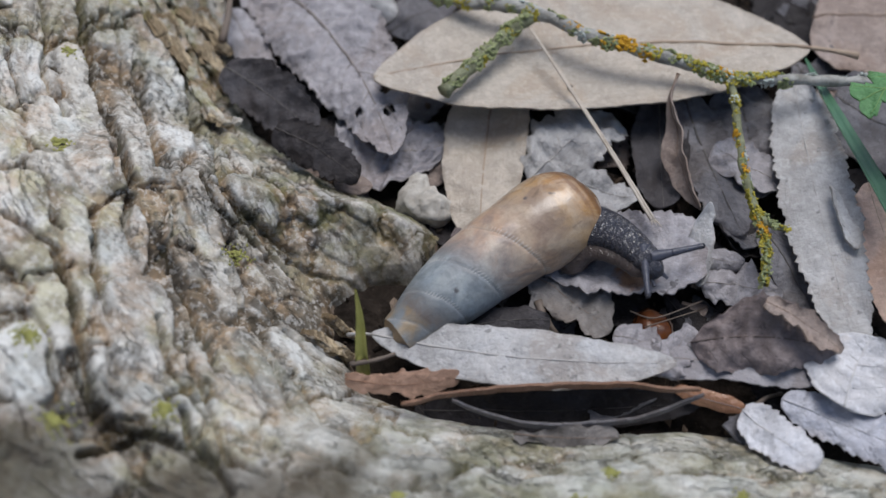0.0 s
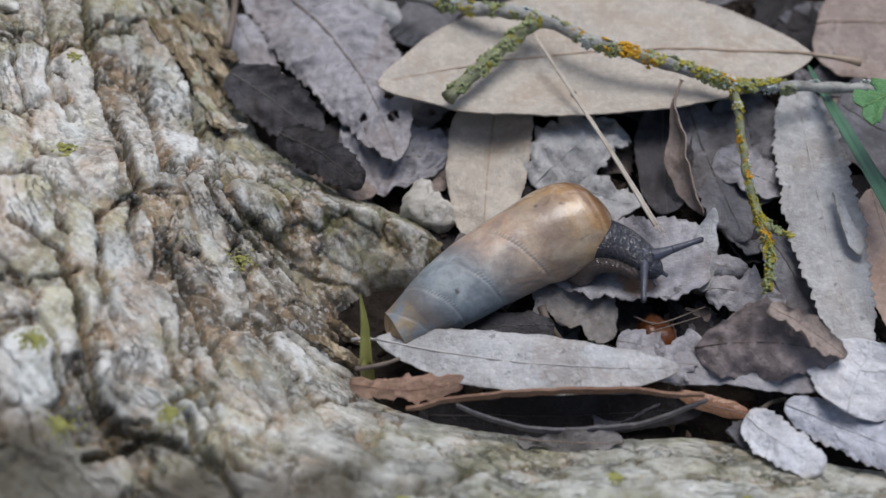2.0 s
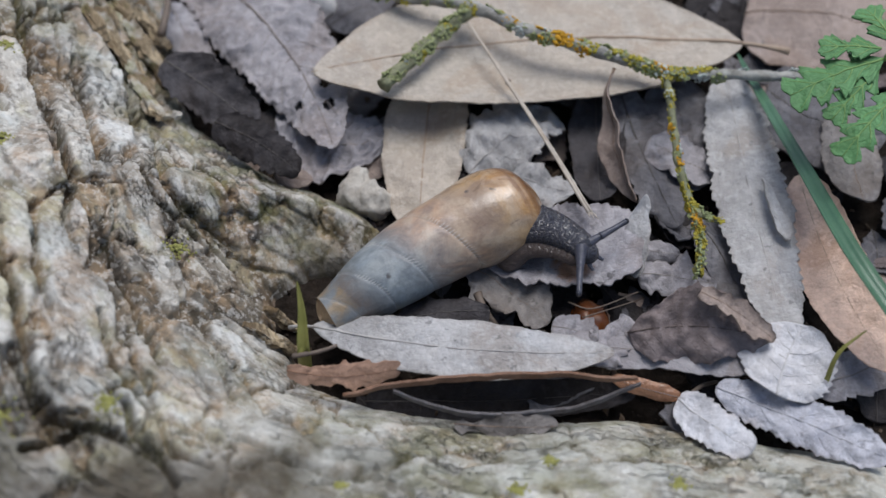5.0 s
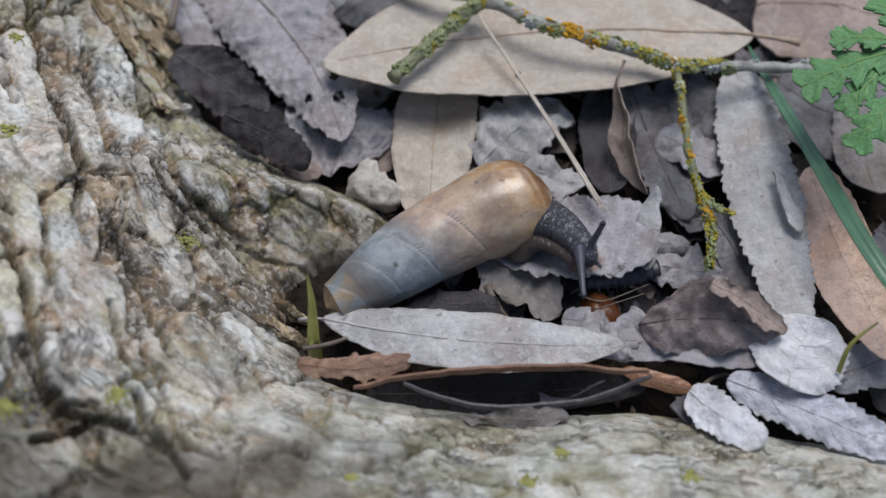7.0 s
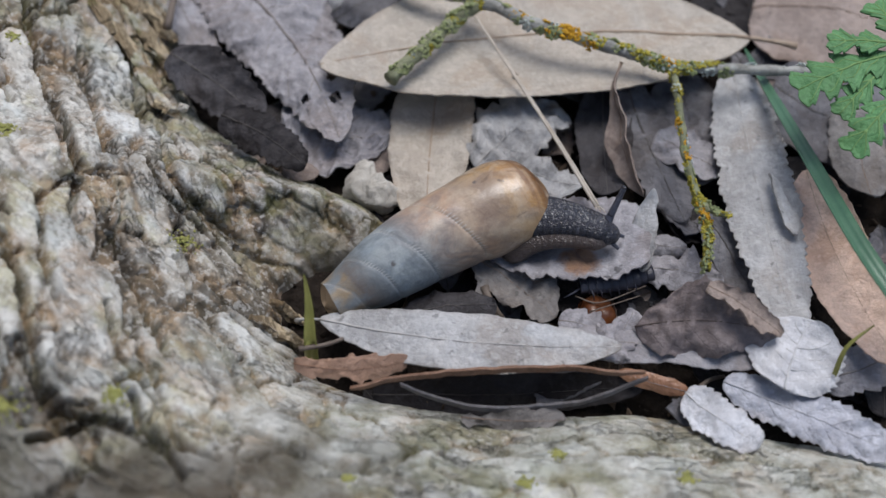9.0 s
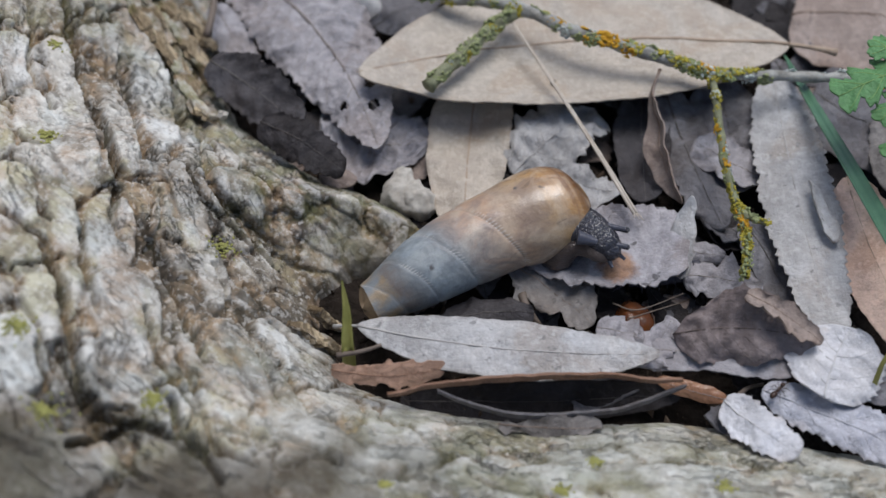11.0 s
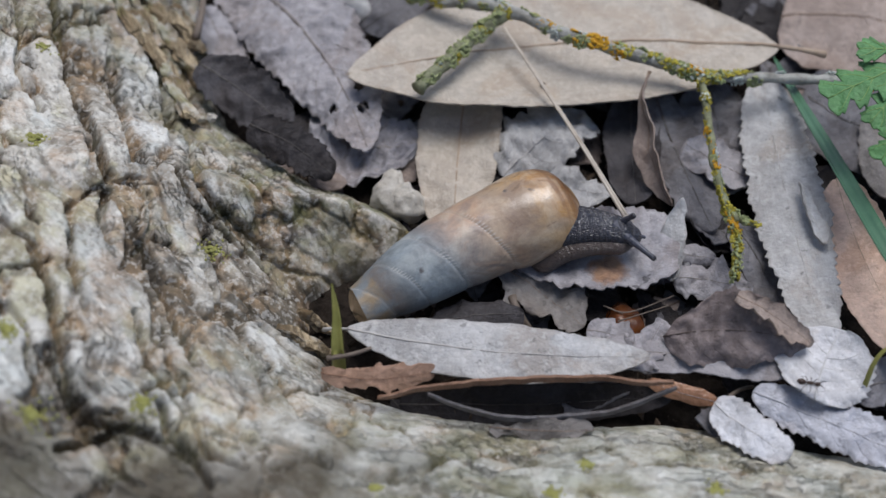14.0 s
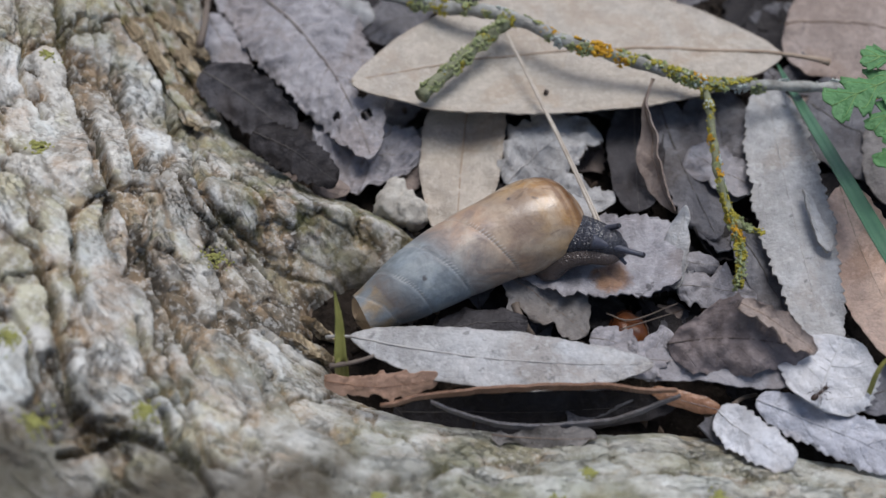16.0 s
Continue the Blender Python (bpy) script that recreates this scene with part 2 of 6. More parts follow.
    col = m.mix(m.math('MULTIPLY', grains, m.math('MULTIPLY', busy, 0.4)), col, (0.80, 0.78, 0.73))
    pits = m.ramp(m.noise(p, 900, 5, 0.65), (0.55, 0.0), (0.62, 1.0))
    col = m.mix(m.math('MULTIPLY', pits, m.math('MULTIPLY', busy, 0.5)), col, (0.12, 0.095, 0.07))
    green = m.math('MULTIPLY', m.attr("moss"), m.ramp(m.noise(p, 220, 5, 0.6), (0.42, 0.0), (0.55, 1.0)))
    col = m.mix(m.math('MULTIPLY', green, 0.6), col, m.mix(fine, (0.19, 0.19, 0.08), (0.10, 0.105, 0.045)))
    # stained bark, near-black so that it also paints the hollow's shade
    stain_shade = m.math('MULTIPLY', m.attr("blotch"), m.ramp(m.noise(p, 130, 5, 0.55, 0.15), (0.34, 0.75), (0.6, 1.0)))
    col = m.mix(m.math('MULTIPLY', stain_shade, 0.88), col, (0.06, 0.048, 0.035))
    film = m.mix(m.ramp(m.noise(p, 210, 6, 0.66, 0.15), (0.44, 0.0), (0.58, 1.0)), (0.56, 0.57, 0.52), (0.17, 0.165, 0.125))
    col = m.mix(m.math('MULTIPLY', m.attr("film"), 0.62), col, film)
    specks = m.ramp(m.noise(p, 1400, 3, 0.7), (0.68, 0.0), (0.74, 1.0))
    col = m.mix(m.math('MULTIPLY', specks, 0.6), col, (0.05, 0.045, 0.04))
    m.colour(col)
    # thin layers with broken edges, fibres along the grain, grit
    sheets = m.math('FLOOR', m.math('MULTIPLY', m.noise(p, 190, 6, 0.62, 0.15), 13.0))
    scales = m.math('FLOOR', m.math('MULTIPLY', m.noise(flow.outputs[0], 0.9, 6, 0.66), 11.0))
    fibres = m.noise(flow.outputs[0], 3.2, 4, 0.6)
    skin = m.math('ADD', m.math('MULTIPLY', sheets, 0.10), m.math('MULTIPLY', scales, 0.06))
    skin = m.math('ADD', skin, m.math('ADD', m.math('MULTIPLY', fibres, 0.35), m.math('MULTIPLY', m.noise(p, 2100, 3, 0.6), 0.30)))
    m.bump(m.math('MULTIPLY', busy, m.math('SUBTRACT', skin, m.math('MULTIPLY', splits, 0.4))), 0.45, 1.0)
    return m.m


SOIL, BARK = soil_material(), bark_material()
MOSS = plain("yellow_green_lichen", (0.26, 0.26, 0.07), (0.44, 0.43, 0.15), 900, 0.9, 0.3, 2500)
LICHEN_Y = plain("yellow_lichen", (0.27, 0.24, 0.035), (0.50, 0.42, 0.06), 1200, 0.85, 0.3, 2500)
LICHEN_O = plain("orange_lichen", (0.50, 0.25, 0.02), (0.66, 0.38, 0.03), 1200, 0.85, 0.3, 2500)
LICHEN_G = plain("grey_green_lichen", (0.22, 0.26, 0.10), (0.38, 0.41, 0.22), 1200, 0.9, 0.3, 2500)
LICHEN_W = plain("pale_lichen", (0.45, 0.50, 0.47), (0.60, 0.64, 0.60), 1200, 0.9, 0.3, 2500)
TWIG = plain("twig_bark", (0.16, 0.15, 0.13), (0.46, 0.46, 0.43), 420, 0.85, 0.4, 900)
TWIG_G = plain("twig_bark_green", (0.10, 0.105, 0.06), (0.30, 0.31, 0.19), 420, 0.85, 0.4, 900)
STRAW = plain("straw", (0.36, 0.30, 0.24), (0.55, 0.49, 0.42), 300, 0.55, 0.1, 700)
STEM = plain("dry_stem", (0.10, 0.075, 0.06), (0.2, 0.16, 0.13), 300, 0.7, 0.15, 900)
GRASS = plain("grass", (0.045, 0.115, 0.068), (0.085, 0.18, 0.11), 200, 0.32, 0.05, 900)
GRASS_Y = plain("yellow_grass", (0.17, 0.17, 0.04), (0.30, 0.29, 0.09), 200, 0.45, 0.05, 900)
STONE = plain("limestone", (0.36, 0.32, 0.27), (0.62, 0.59, 0.53), 420, 0.9, 0.5, 900)
SEED = plain("seed_coat", (0.06, 0.02, 0.009), (0.15, 0.05, 0.016), 260, 0.25, 0.06, 700)
SLATE = plain("woodlouse_plate", (0.026, 0.026, 0.036), (0.07, 0.07, 0.09), 900, 0.28, 0.05, 2500)
ANT = plain("ant_cuticle", (0.02, 0.012, 0.008), (0.06, 0.03, 0.02), 3000, 0.3, 0.02, 5000)


def shell_material():
    """Horn-coloured shell: bluish near the tip, pinkish between, amber streaks on the last whorl."""
    m = Mat("snail_shell", 0.3, 0.5)
    p = m.coord()
    sep = m.n.new("ShaderNodeSeparateXYZ")
    m.l.new(p, sep.inputs[0])
    round_it = m.math('ARCTAN2', m.math('SUBTRACT', sep.outputs[1], 0.7 * MM), sep.outputs[0])
    drift = m.math('SUBTRACT', m.noise(p, 170, 4), 0.5)
    far = m.math('DIVIDE', sep.outputs[2], 27.6 * MM)
    lean = m.math('MULTIPLY', m.math('SINE', round_it), m.ramp(far, (0.06, 0.015), (0.3, 0.06)))
    z = m.math('ADD', m.math('ADD', far, lean), m.math('MULTIPLY', drift, 0.04))
    col = m.ramp(z, (0.03, (0.27, 0.20, 0.12)), (0.08, (0.22, 0.165, 0.105)), (0.095, (0.13, 0.105, 0.09)), (0.15, (0.15, 0.15, 0.15)), (0.22, (0.25, 0.295, 0.33)),
                 (0.36, (0.29, 0.32, 0.335)), (0.395, (0.25, 0.225, 0.215)), (0.47, (0.39, 0.275, 0.205)), (0.62, (0.49, 0.315, 0.20)), (0.68, (0.36, 0.265, 0.19)),
                 (0.79, (0.44, 0.28, 0.135)), (0.86, (0.42, 0.215, 0.055)), (0.92, (0.27, 0.12, 0.025)), (0.97, (0.19, 0.08, 0.015)))
    # soft cloudy patches of what shows through the shell
    cloud = m.ramp(m.noise(m.scaled(p, (1.0, 1.0, 0.8)), 260, 5, 0.6, 0.7), (0.44, 0.0), (0.58, 1.0))
    col = m.mix(m.math('MULTIPLY', cloud, 0.9), col, m.ramp(z, (0.3, (0.16, 0.185, 0.205)), (0.46, (0.19, 0.165, 0.155)), (0.62, (0.29, 0.20, 0.15)), (0.75, (0.27, 0.19, 0.13)), (0.9, (0.28, 0.145, 0.045))))
    milky = m.ramp(m.noise(p, 250, 5, 0.6, 0.8), (0.48, 0.0), (0.62, 1.0))
    col = m.mix(m.math('MULTIPLY', milky, m.ramp(z, (0.14, 0.05), (0.24, 0.6))), col, m.ramp(z, (0.36, (0.36, 0.39, 0.39)), (0.56, (0.54, 0.42, 0.30))))
    grey_flecks = m.ramp(m.noise(m.scaled(p, (620, 620, 480)), 1.0, 5, 0.62, 0.4), (0.46, 0.0), (0.62, 1.0))
    col = m.mix(m.math('MULTIPLY', grey_flecks, m.ramp(z, (0.12, 0.45), (0.48, 0.15))), col, m.ramp(z, (0.3, (0.13, 0.15, 0.165)), (0.5, (0.22, 0.15, 0.11)), (0.85, (0.26, 0.14, 0.05))))
    flecks = m.ramp(m.noise(m.scaled(p, (900, 900, 420)), 1.0, 3, 0.55, 0.5), (0.60, 0.0), (0.68, 1.0))
    col = m.mix(m.math('MULTIPLY', flecks, m.ramp(z, (0.6, 0.0), (0.75, 0.6))), col, (0.16, 0.10, 0.055))
    # growth bands towards the mouth
    bands = m.math('MULTIPLY', m.ramp(m.noise(m.scaled(p, (90, 90, 1000)), 1.0, 4, 0.6, 0.5), (0.46, 0.0), (0.56, 1.0)), m.ramp(z, (0.80, 0.0), (0.93, 1.0)))
    col = m.mix(m.math('MULTIPLY', bands, 0.7), col, (0.15, 0.055, 0.012))
    growth = m.noise(m.scaled(p, (2600, 2600, 160)), 1.0, 4, 0.7)
    col = m.mix(m.math('MULTIPLY', growth, 0.08), col, (0.16, 0.12, 0.09))
    # pale ticks along the seam
    wave = m.math('SINE', m.math('ADD', m.math('MULTIPLY', round_it, 74.0), m.math('MULTIPLY', m.noise(p, 420, 3), 22.0)))
    ticks = m.math('MULTIPLY', m.ramp(wave, (0.1, 0.0), (0.7, 1.0)), m.ramp(m.noise(p, 260, 3), (0.42, 0.0), (0.56, 1.0)))
    sut = m.math('MULTIPLY', m.attr("suture"), m.ramp(m.attr("suture"), (0.15, 0.0), (0.35, 1.0)))
    col = m.mix(m.math('MULTIPLY', m.math('MULTIPLY', sut, ticks), 0.6), col, (0.70, 0.68, 0.64))
    col = m.mix(m.math('MULTIPLY', m.attr("lip"), 0.35), col, m.ramp(z, (0.4, (0.48, 0.50, 0.50)), (0.6, (0.60, 0.46, 0.34))))
    col = m.mix(m.math('MULTIPLY', m.attr("seam"), 0.15), col, m.ramp(z, (0.4, (0.12, 0.12, 0.13)), (0.6, (0.22, 0.13, 0.07))))
    specks = m.ramp(m.noise(p, 420, 2, 0.5), (0.72, 0.0), (0.75, 1.0))
    col = m.mix(m.math('MULTIPLY', specks, 0.8), col, (0.05, 0.04, 0.04))
    m.colour(col)
    rough = m.math('ADD', m.ramp(m.noise(p, 240, 4), (0.3, 0.0), (0.7, 0.22)), m.ramp(z, (0.4, 0.42), (0.85, 0.24)))
    m.l.new(rough, m.b.inputs["Roughness"])
    m.l.new(m.ramp(z, (0.45, 0.10), (0.80, 0.9)), m.b.inputs["Coat Weight"])
    m.b.inputs["Coat Roughness"].default_value = 0.21
    m.bump(m.math('ADD', m.math('MULTIPLY', growth, 0.2), m.math('ADD', m.math('MULTIPLY', m.noise(p, 260, 4, 0.55), 3.0), m.math('MULTIPLY', m.math('MULTIPLY', sut, ticks), 0.12))), 0.16)
    return m.m


def skin_material(name, ground, groove, rough):
    """Wet, net-patterned snail skin."""
    m = Mat(name, rough, 0.6)
    p = m.coord("Object")
    cell = m.voronoi(m.scaled(p, (0.5, 1.0, 1.0)), 4300, "DISTANCE_TO_EDGE")
    line = m.ramp(cell, (0.02, 1.0), (0.14, 0.0))
    col = m.mix(m.noise(p, 500, 3), ground, tuple(c * 1.9 for c in ground))
    m.colour(m.mix(m.math('MULTIPLY', line, 0.7), col, groove))
    m.bump(m.math('ADD', m.ramp(cell, (0.0, 0.0), (0.25, 1.0)), m.math('MULTIPLY', m.noise(p, 1500, 3), 1.0)), 0.045)
    return m.m


SHELL = shell_material()
PLUG = plain("shell_plug", (0.28, 0.19, 0.11), (0.38, 0.28, 0.18), 500, 0.6, 0.2, 900)
SKIN = skin_material("snail_skin", (0.013, 0.013, 0.018), (0.05, 0.05, 0.065), 0.2)
FOOT = skin_material("snail_foot", (0.045, 0.032, 0.028), (0.085, 0.062, 0.052), 0.3)
TENTACLE = plain("snail_tentacle", (0.03, 0.032, 0.045), (0.08, 0.083, 0.11), 1500, 0.3, 0.05, 4000)


# ---- helpers for things ----
def thing(name, at, label, category, group="", kind=""):
    ob = new(name)
    ob.empty_display_size = 0.002
    ob.matrix_world = Matrix.Translation(Vector(at) * MM)
    return tagged(ob, label, category, group, kind)


def mesh_of(name, verts, faces, mat, smooth=True):
    me = bpy.data.meshes.new(name)
    me.from_pydata([tuple(float(c) * MM for c in v) for v in verts], [], faces)
    me.materials.append(mat)
    if smooth:
        me.polygons.foreach_set("use_smooth", [True] * len(me.polygons))
    me.update()
    return me


def part(name, me, parent, label="", m=None):
    ob = new(name, me)
    ob.parent = parent
    if m is not None:
        ob.matrix_basis = m
    return tagged(ob, label)


def part_bm(name, bm, mat, parent, label="", m=None):
    """A bmesh in millimetres as one mesh object under a thing."""
    bmesh.ops.scale(bm, vec=(MM, MM, MM), verts=bm.verts)
    me = bpy.data.meshes.new(name)
    bm.to_mesh(me)
    bm.free()
    me.materials.append(mat)
    me.polygons.foreach_set("use_smooth", [True] * len(me.polygons))
    return part(name, me, parent, label, m)


def tube(points, radii, sides=8, wob=0.0, seed=0, cap=True):
    """Vertices and faces of a tube along points (mm)."""
    rng = random.Random(seed)
    verts, faces = [], []
    pts = [Vector(p) for p in points]
    n = len(pts)
    side = None
    for i, p in enumerate(pts):
        d = (pts[min(i + 1, n - 1)] - pts[max(i - 1, 0)]).normalized()
        if side is None:
            side = d.orthogonal().normalized()
        side = (side - d * side.dot(d)).normalized()
        other = d.cross(side)
        for k in range(sides):
            a = 2 * math.pi * k / sides
            r = radii[i] * (1 + wob * rng.uniform(-1, 1))
            verts.append(p + side * (r * math.cos(a)) + other * (r * math.sin(a)))
    for i in range(n - 1):
        for k in range(sides):
            a, b = i * sides + k, i * sides + (k + 1) % sides
            faces.append((a, b, b + sides, a + sides))
    if cap:
        faces.append(tuple(reversed(range(sides))))
        faces.append(tuple(range((n - 1) * sides, n * sides)))
    return verts, faces


def smooth_line(points, steps):
    """A Catmull-Rom line through points."""
    pts = [Vector(p) for p in points]
    pts = [pts[0] * 2 - pts[1], *pts, pts[-1] * 2 - pts[-2]]
    out = []
    for i in range(1, len(pts) - 2):
        a, b, c, d = pts[i - 1:i + 3]
        for k in range(steps):
            t = k / steps
            out.append(0.5 * ((2 * b) + (c - a) * t + (2 * a - 5 * b + 4 * c - d) * t * t + (3 * b - a - 3 * c + d) * t ** 3))
    out.append(pts[-2])
    return out


def leaf_surface(base, tip, width, roll=0.0, bow=0.0, arch=0.0, cup=0.0, wide=0.45, tooth=0.0, pitch=1.3, curl=0.0, seed=0, ripple=0.5, blunt=0.75, wave=0.0, rag=0.0, crumple=0.25, pleat=0.12, lobe=0.0, lobes=4, sweep=0.0):
    """The function of a leaf blade: place and half width by u along and v across, in mm, relative to its base."""
    x = Vector(tip) - Vector(base)
    length = x.length
    x.normalize()
    flat = Vector((0, 0, 1)).cross(x).normalized()
    up = x.cross(flat)
    y = flat * math.cos(radians(roll)) + up * math.sin(radians(roll))
    n = x.cross(y)
    b_exp = blunt
    a_exp = b_exp * wide / (1 - wide)
    top = wide ** a_exp * (1 - wide) ** b_exp

    def half(u):
        u = min(max(u, 0.0), 1.0)
        w = width / 2 * (u ** a_exp * (1 - u) ** b_exp) / top
        return w * (1 - lobe * (0.5 + 0.5 * math.cos(2 * math.pi * u * lobes)) ** 1.3 * min(1.0, 4 * (1 - u))) if lobe else w

    def jag(a, b):
        k = math.floor(a)
        h = [math.sin((k + i) * 127.1 + b * 311.7 + seed * 74.7) * 43758.5453 for i in (0, 1)]
        lo, hi = (x - math.floor(x) - 0.5 for x in h)
        return lo + (hi - lo) * (a - k)

    def at(u, v, lift=0.0):
        w = half(u)
        s = 4 * u * (1 - u)
        edge = 0.0
        if tooth > 0:
            ph = u * length / pitch + (0.37 if v > 0 else 0.0)
            edge = tooth * ((ph % 1.0) - 0.6 + 0.35 * math.sin(ph * 1.7 + seed)) * abs(v) ** 6 * min(1.0, 4 * u, 5 * (1 - u))
        sg = 3.1 if v > 0 else -3.1
        e = min(1.0, w / 1.5, 0.15 + 1.7 * ripple) * (0.09 * w * noise.noise((u * 5 + seed, sg, seed * 1.7)) + 0.22 * noise.noise((u * length * 0.9 + seed, sg, 7.7)) + 0.12 * noise.noise((u * length * 2.6, sg, seed))) * abs(v) ** 3
        if rag > 0:
            e += rag * (jag(u * length * 0.38, sg) + 0.6 * jag(u * length * 1.1 + 9, sg) + 0.3 * jag(u * length * 2.7, sg)) * abs(v) ** 2 * min(1.0, w / 1.2)
        q = Vector((u * length * 0.22 + seed * 9.1, v * w * 0.22, seed * 3.3))
        z = arch * s + cup * v * v * w * 0.5 * min(1, 3 * s) + curl * u ** 3 + ripple * (noise.noise(q) * 1.6 + 0.5 * noise.noise(q * 2.7)) + lift
        z += wave * math.sin(u * length * 0.55 + seed) * v * abs(v)
        fold = min(1.0, w / 2.5)
        z += crumple * fold * (0.6 - 2.2 * abs(noise.noise(q * 1.7 + Vector((3, 1, 7)))) - 1.1 * abs(noise.noise(q * 4.1)))
        rows = u * length / 2.6 - abs(v) * w * 0.30 + 0.3 * noise.noise(q * 2)
        z += pleat * fold * (abs(rows - math.floor(rows) - 0.5) * 2 - 0.5) * min(1.0, 3 * abs(v)) * (1 - v ** 4)
        return x * (u * length + sweep * w * abs(v) ** 1.4) + y * (v * w + (edge + e) * (1 if v > 0 else -1) + bow * s) + n * z

    return at, half, length, x, y, n


def leaf_mesh(name, mat, args, holes=(), thick=0.22, u0=0.0, u1=1.0, seg=0.0):
    at, half, length, *_ = leaf_surface(**args)
    tooth, pitch = args.get("tooth", 0.0), args.get("pitch", 1.3)
    nu = max(30, int(length * max(4.5 / pitch, 3.2))) if tooth > 0 else max(36, int(length * 3.2))
    nv = 20
    if holes:
        nv, nu = 46, max(nu, int(length * 7))
    if args.get("lobe"):
        nu = max(nu, int(length * 9))
    vs = [math.sin(math.pi / 2 * (2 * j / nv - 1)) for j in range(nv + 1)]
    us = [u0 + (u1 - u0) * (0.004 + 0.992 * i / nu) for i in range(nu + 1)]
    verts = [at(u, v, thick / 2) for u in us for v in vs] + [at(u, v, -thick / 2) for u in us for v in vs]
    off, w = (nu + 1) * (nv + 1), nv + 1
    keep = {}
    for i in range(nu):
        for j in range(nv):
            uc, vc = (us[i] + us[i + 1]) / 2, (vs[j] + vs[j + 1]) / 2
            d = min([math.hypot((uc - a) * length, (vc - b) * half(uc)) / r for a, b, r in holes] or [9])
            keep[i, j] = d > 1.0 + 0.35 * noise.noise((uc * 40, vc * 9, 1.0))
    faces = []
    for (i, j), k in keep.items():
        if not k:
            continue
        a, b, c, d = i * w + j, (i + 1) * w + j, (i + 1) * w + j + 1, i * w + j + 1
        faces.append((a, b, c, d))
        faces.append((d + off, c + off, b + off, a + off))
        for di, dj, p, q in ((0, -1, a, b), (1, 0, b, c), (0, 1, c, d), (-1, 0, d, a)):
            if not keep.get((i + di, j + dj), False):
                faces.append((q, p, p + off, q + off))
    me = mesh_of(name, verts, faces, mat)
    layer = me.uv_layers.new(name="UVMap")
    chart = [(u, (v + 1) / 2) for u in us for v in vs] * 2
    idx = np.zeros(len(me.loops), dtype=np.int32)
    me.loops.foreach_get("vertex_index", idx)
    layer.data.foreach_set("uv", np.array(chart, dtype=np.float32)[idx].ravel())
    return me, at, half, length


def add_leaf_parts(ob, tone, args, holes=(), stem=0.0, veins=0, rib=0.28, at0=(0, 0, 0), stem_drop=0.0, thick=0.22, u0=0.0, u1=1.0, lift=0.12):
    """Blade, midrib, side veins and stalk under ob."""
    me, at, half, length = leaf_mesh("blade", LEAF[tone], args, holes, thick, u0, u1)
    shift = Matrix.Translation(Vector(at0) * MM)
    blade = part("blade", me, ob, m=shift)
    if rib > 0:
        pts = [at(u0 + (u1 - u0) * k / 24, 0.0, lift) for k in range(25)]
        v, f = tube(pts, [rib * 0.62 * (1 - 0.75 * k / 24) for k in range(25)], 6, 0.15, int(length * 10))
        part("midrib", mesh_of("midrib", v, f, RIB[tone]), ob, m=shift)
    for k in range(veins):
        for sgn in (-1, 1):
            ua = 0.10 + 0.78 * (k + (0.4 if sgn > 0 else 0)) / veins
            sweep = 0.16 * max(1.0, 1.9 * args["width"] / length)
            pts = [at(min(0.99, ua + sweep * (q / 7) ** 1.15), sgn * 0.93 * (q / 7) ** 0.9, 0.11) for q in range(8)]
            v, f = tube(pts, [0.06 * (1 - 0.6 * q / 7) for q in range(8)], 5, 0.2)
            part("vein", mesh_of("vein", v, f, RIB[tone]), blade)
    if stem > 0:
        d = (at(0.0, 0) - at(0.06, 0)).normalized()
        pts = [at(0.02, 0, 0.05) + d * (stem * q / 6) + Vector((0, 0, -stem_drop * (q / 6) ** 2)) for q in range(7)]
        v, f = tube(pts, [rib * (0.7 + 0.6 * (q / 6) ** 4) for q in range(7)], 7, 0.08, 3)
        part("stalk", mesh_of("stalk", v, f, RIB[tone]), ob, m=shift)
    return at


def leaf(label, tone, base, tip, width, roll=0.0, bow=0.0, arch=0.0, holes=(), stem=0.0, veins=0, rib=0.28, stem_drop=0.0, thick=0.22, u0=0.0, u1=1.0, name="dead_leaf", **shape):
    ob = thing(name, base, label, "leaf", "fallen leaves")
    args = dict(base=base, tip=tip, width=width, roll=roll, bow=bow, arch=arch, **shape)
    add_leaf_parts(ob, tone, args, holes, stem, veins, rib, (0, 0, 0), stem_drop, thick, u0, u1)
    return ob


# ---- ground ----
def axis(lo, hi, step, far):
    """Even steps between lo and hi, then growing ones out to far."""
    mid = np.arange(lo, hi + step / 2, step)
    out, d = [], step
    while sum(out) < far:
        d *= 1.35
        out.append(d)
    grow = np.cumsum(out)
    return np.concatenate([lo - grow[::-1], mid, hi + grow])


def lattice(x, y, seed):
    h = np.sin(x * 127.1 + y * 311.7 + seed * 74.7) * 43758.5453
    return h - np.floor(h)


def vnoise(x, y, seed=0):
    xi, yi = np.floor(x), np.floor(y)
    fx, fy = x - xi, y - yi
    fx, fy = fx * fx * (3 - 2 * fx), fy * fy * (3 - 2 * fy)
    a, b = lattice(xi, yi, seed), lattice(xi + 1, yi, seed)
    c, d = lattice(xi, yi + 1, seed), lattice(xi + 1, yi + 1, seed)
    return (a * (1 - fx) + b * fx) * (1 - fy) + (c * (1 - fx) + d * fx) * fy - 0.5


def fbm(x, y, octaves=4, seed=0, gain=0.5):
    return sum(gain ** k * vnoise(x * 2 ** k, y * 2 ** k, seed + k) for k in range(octaves))


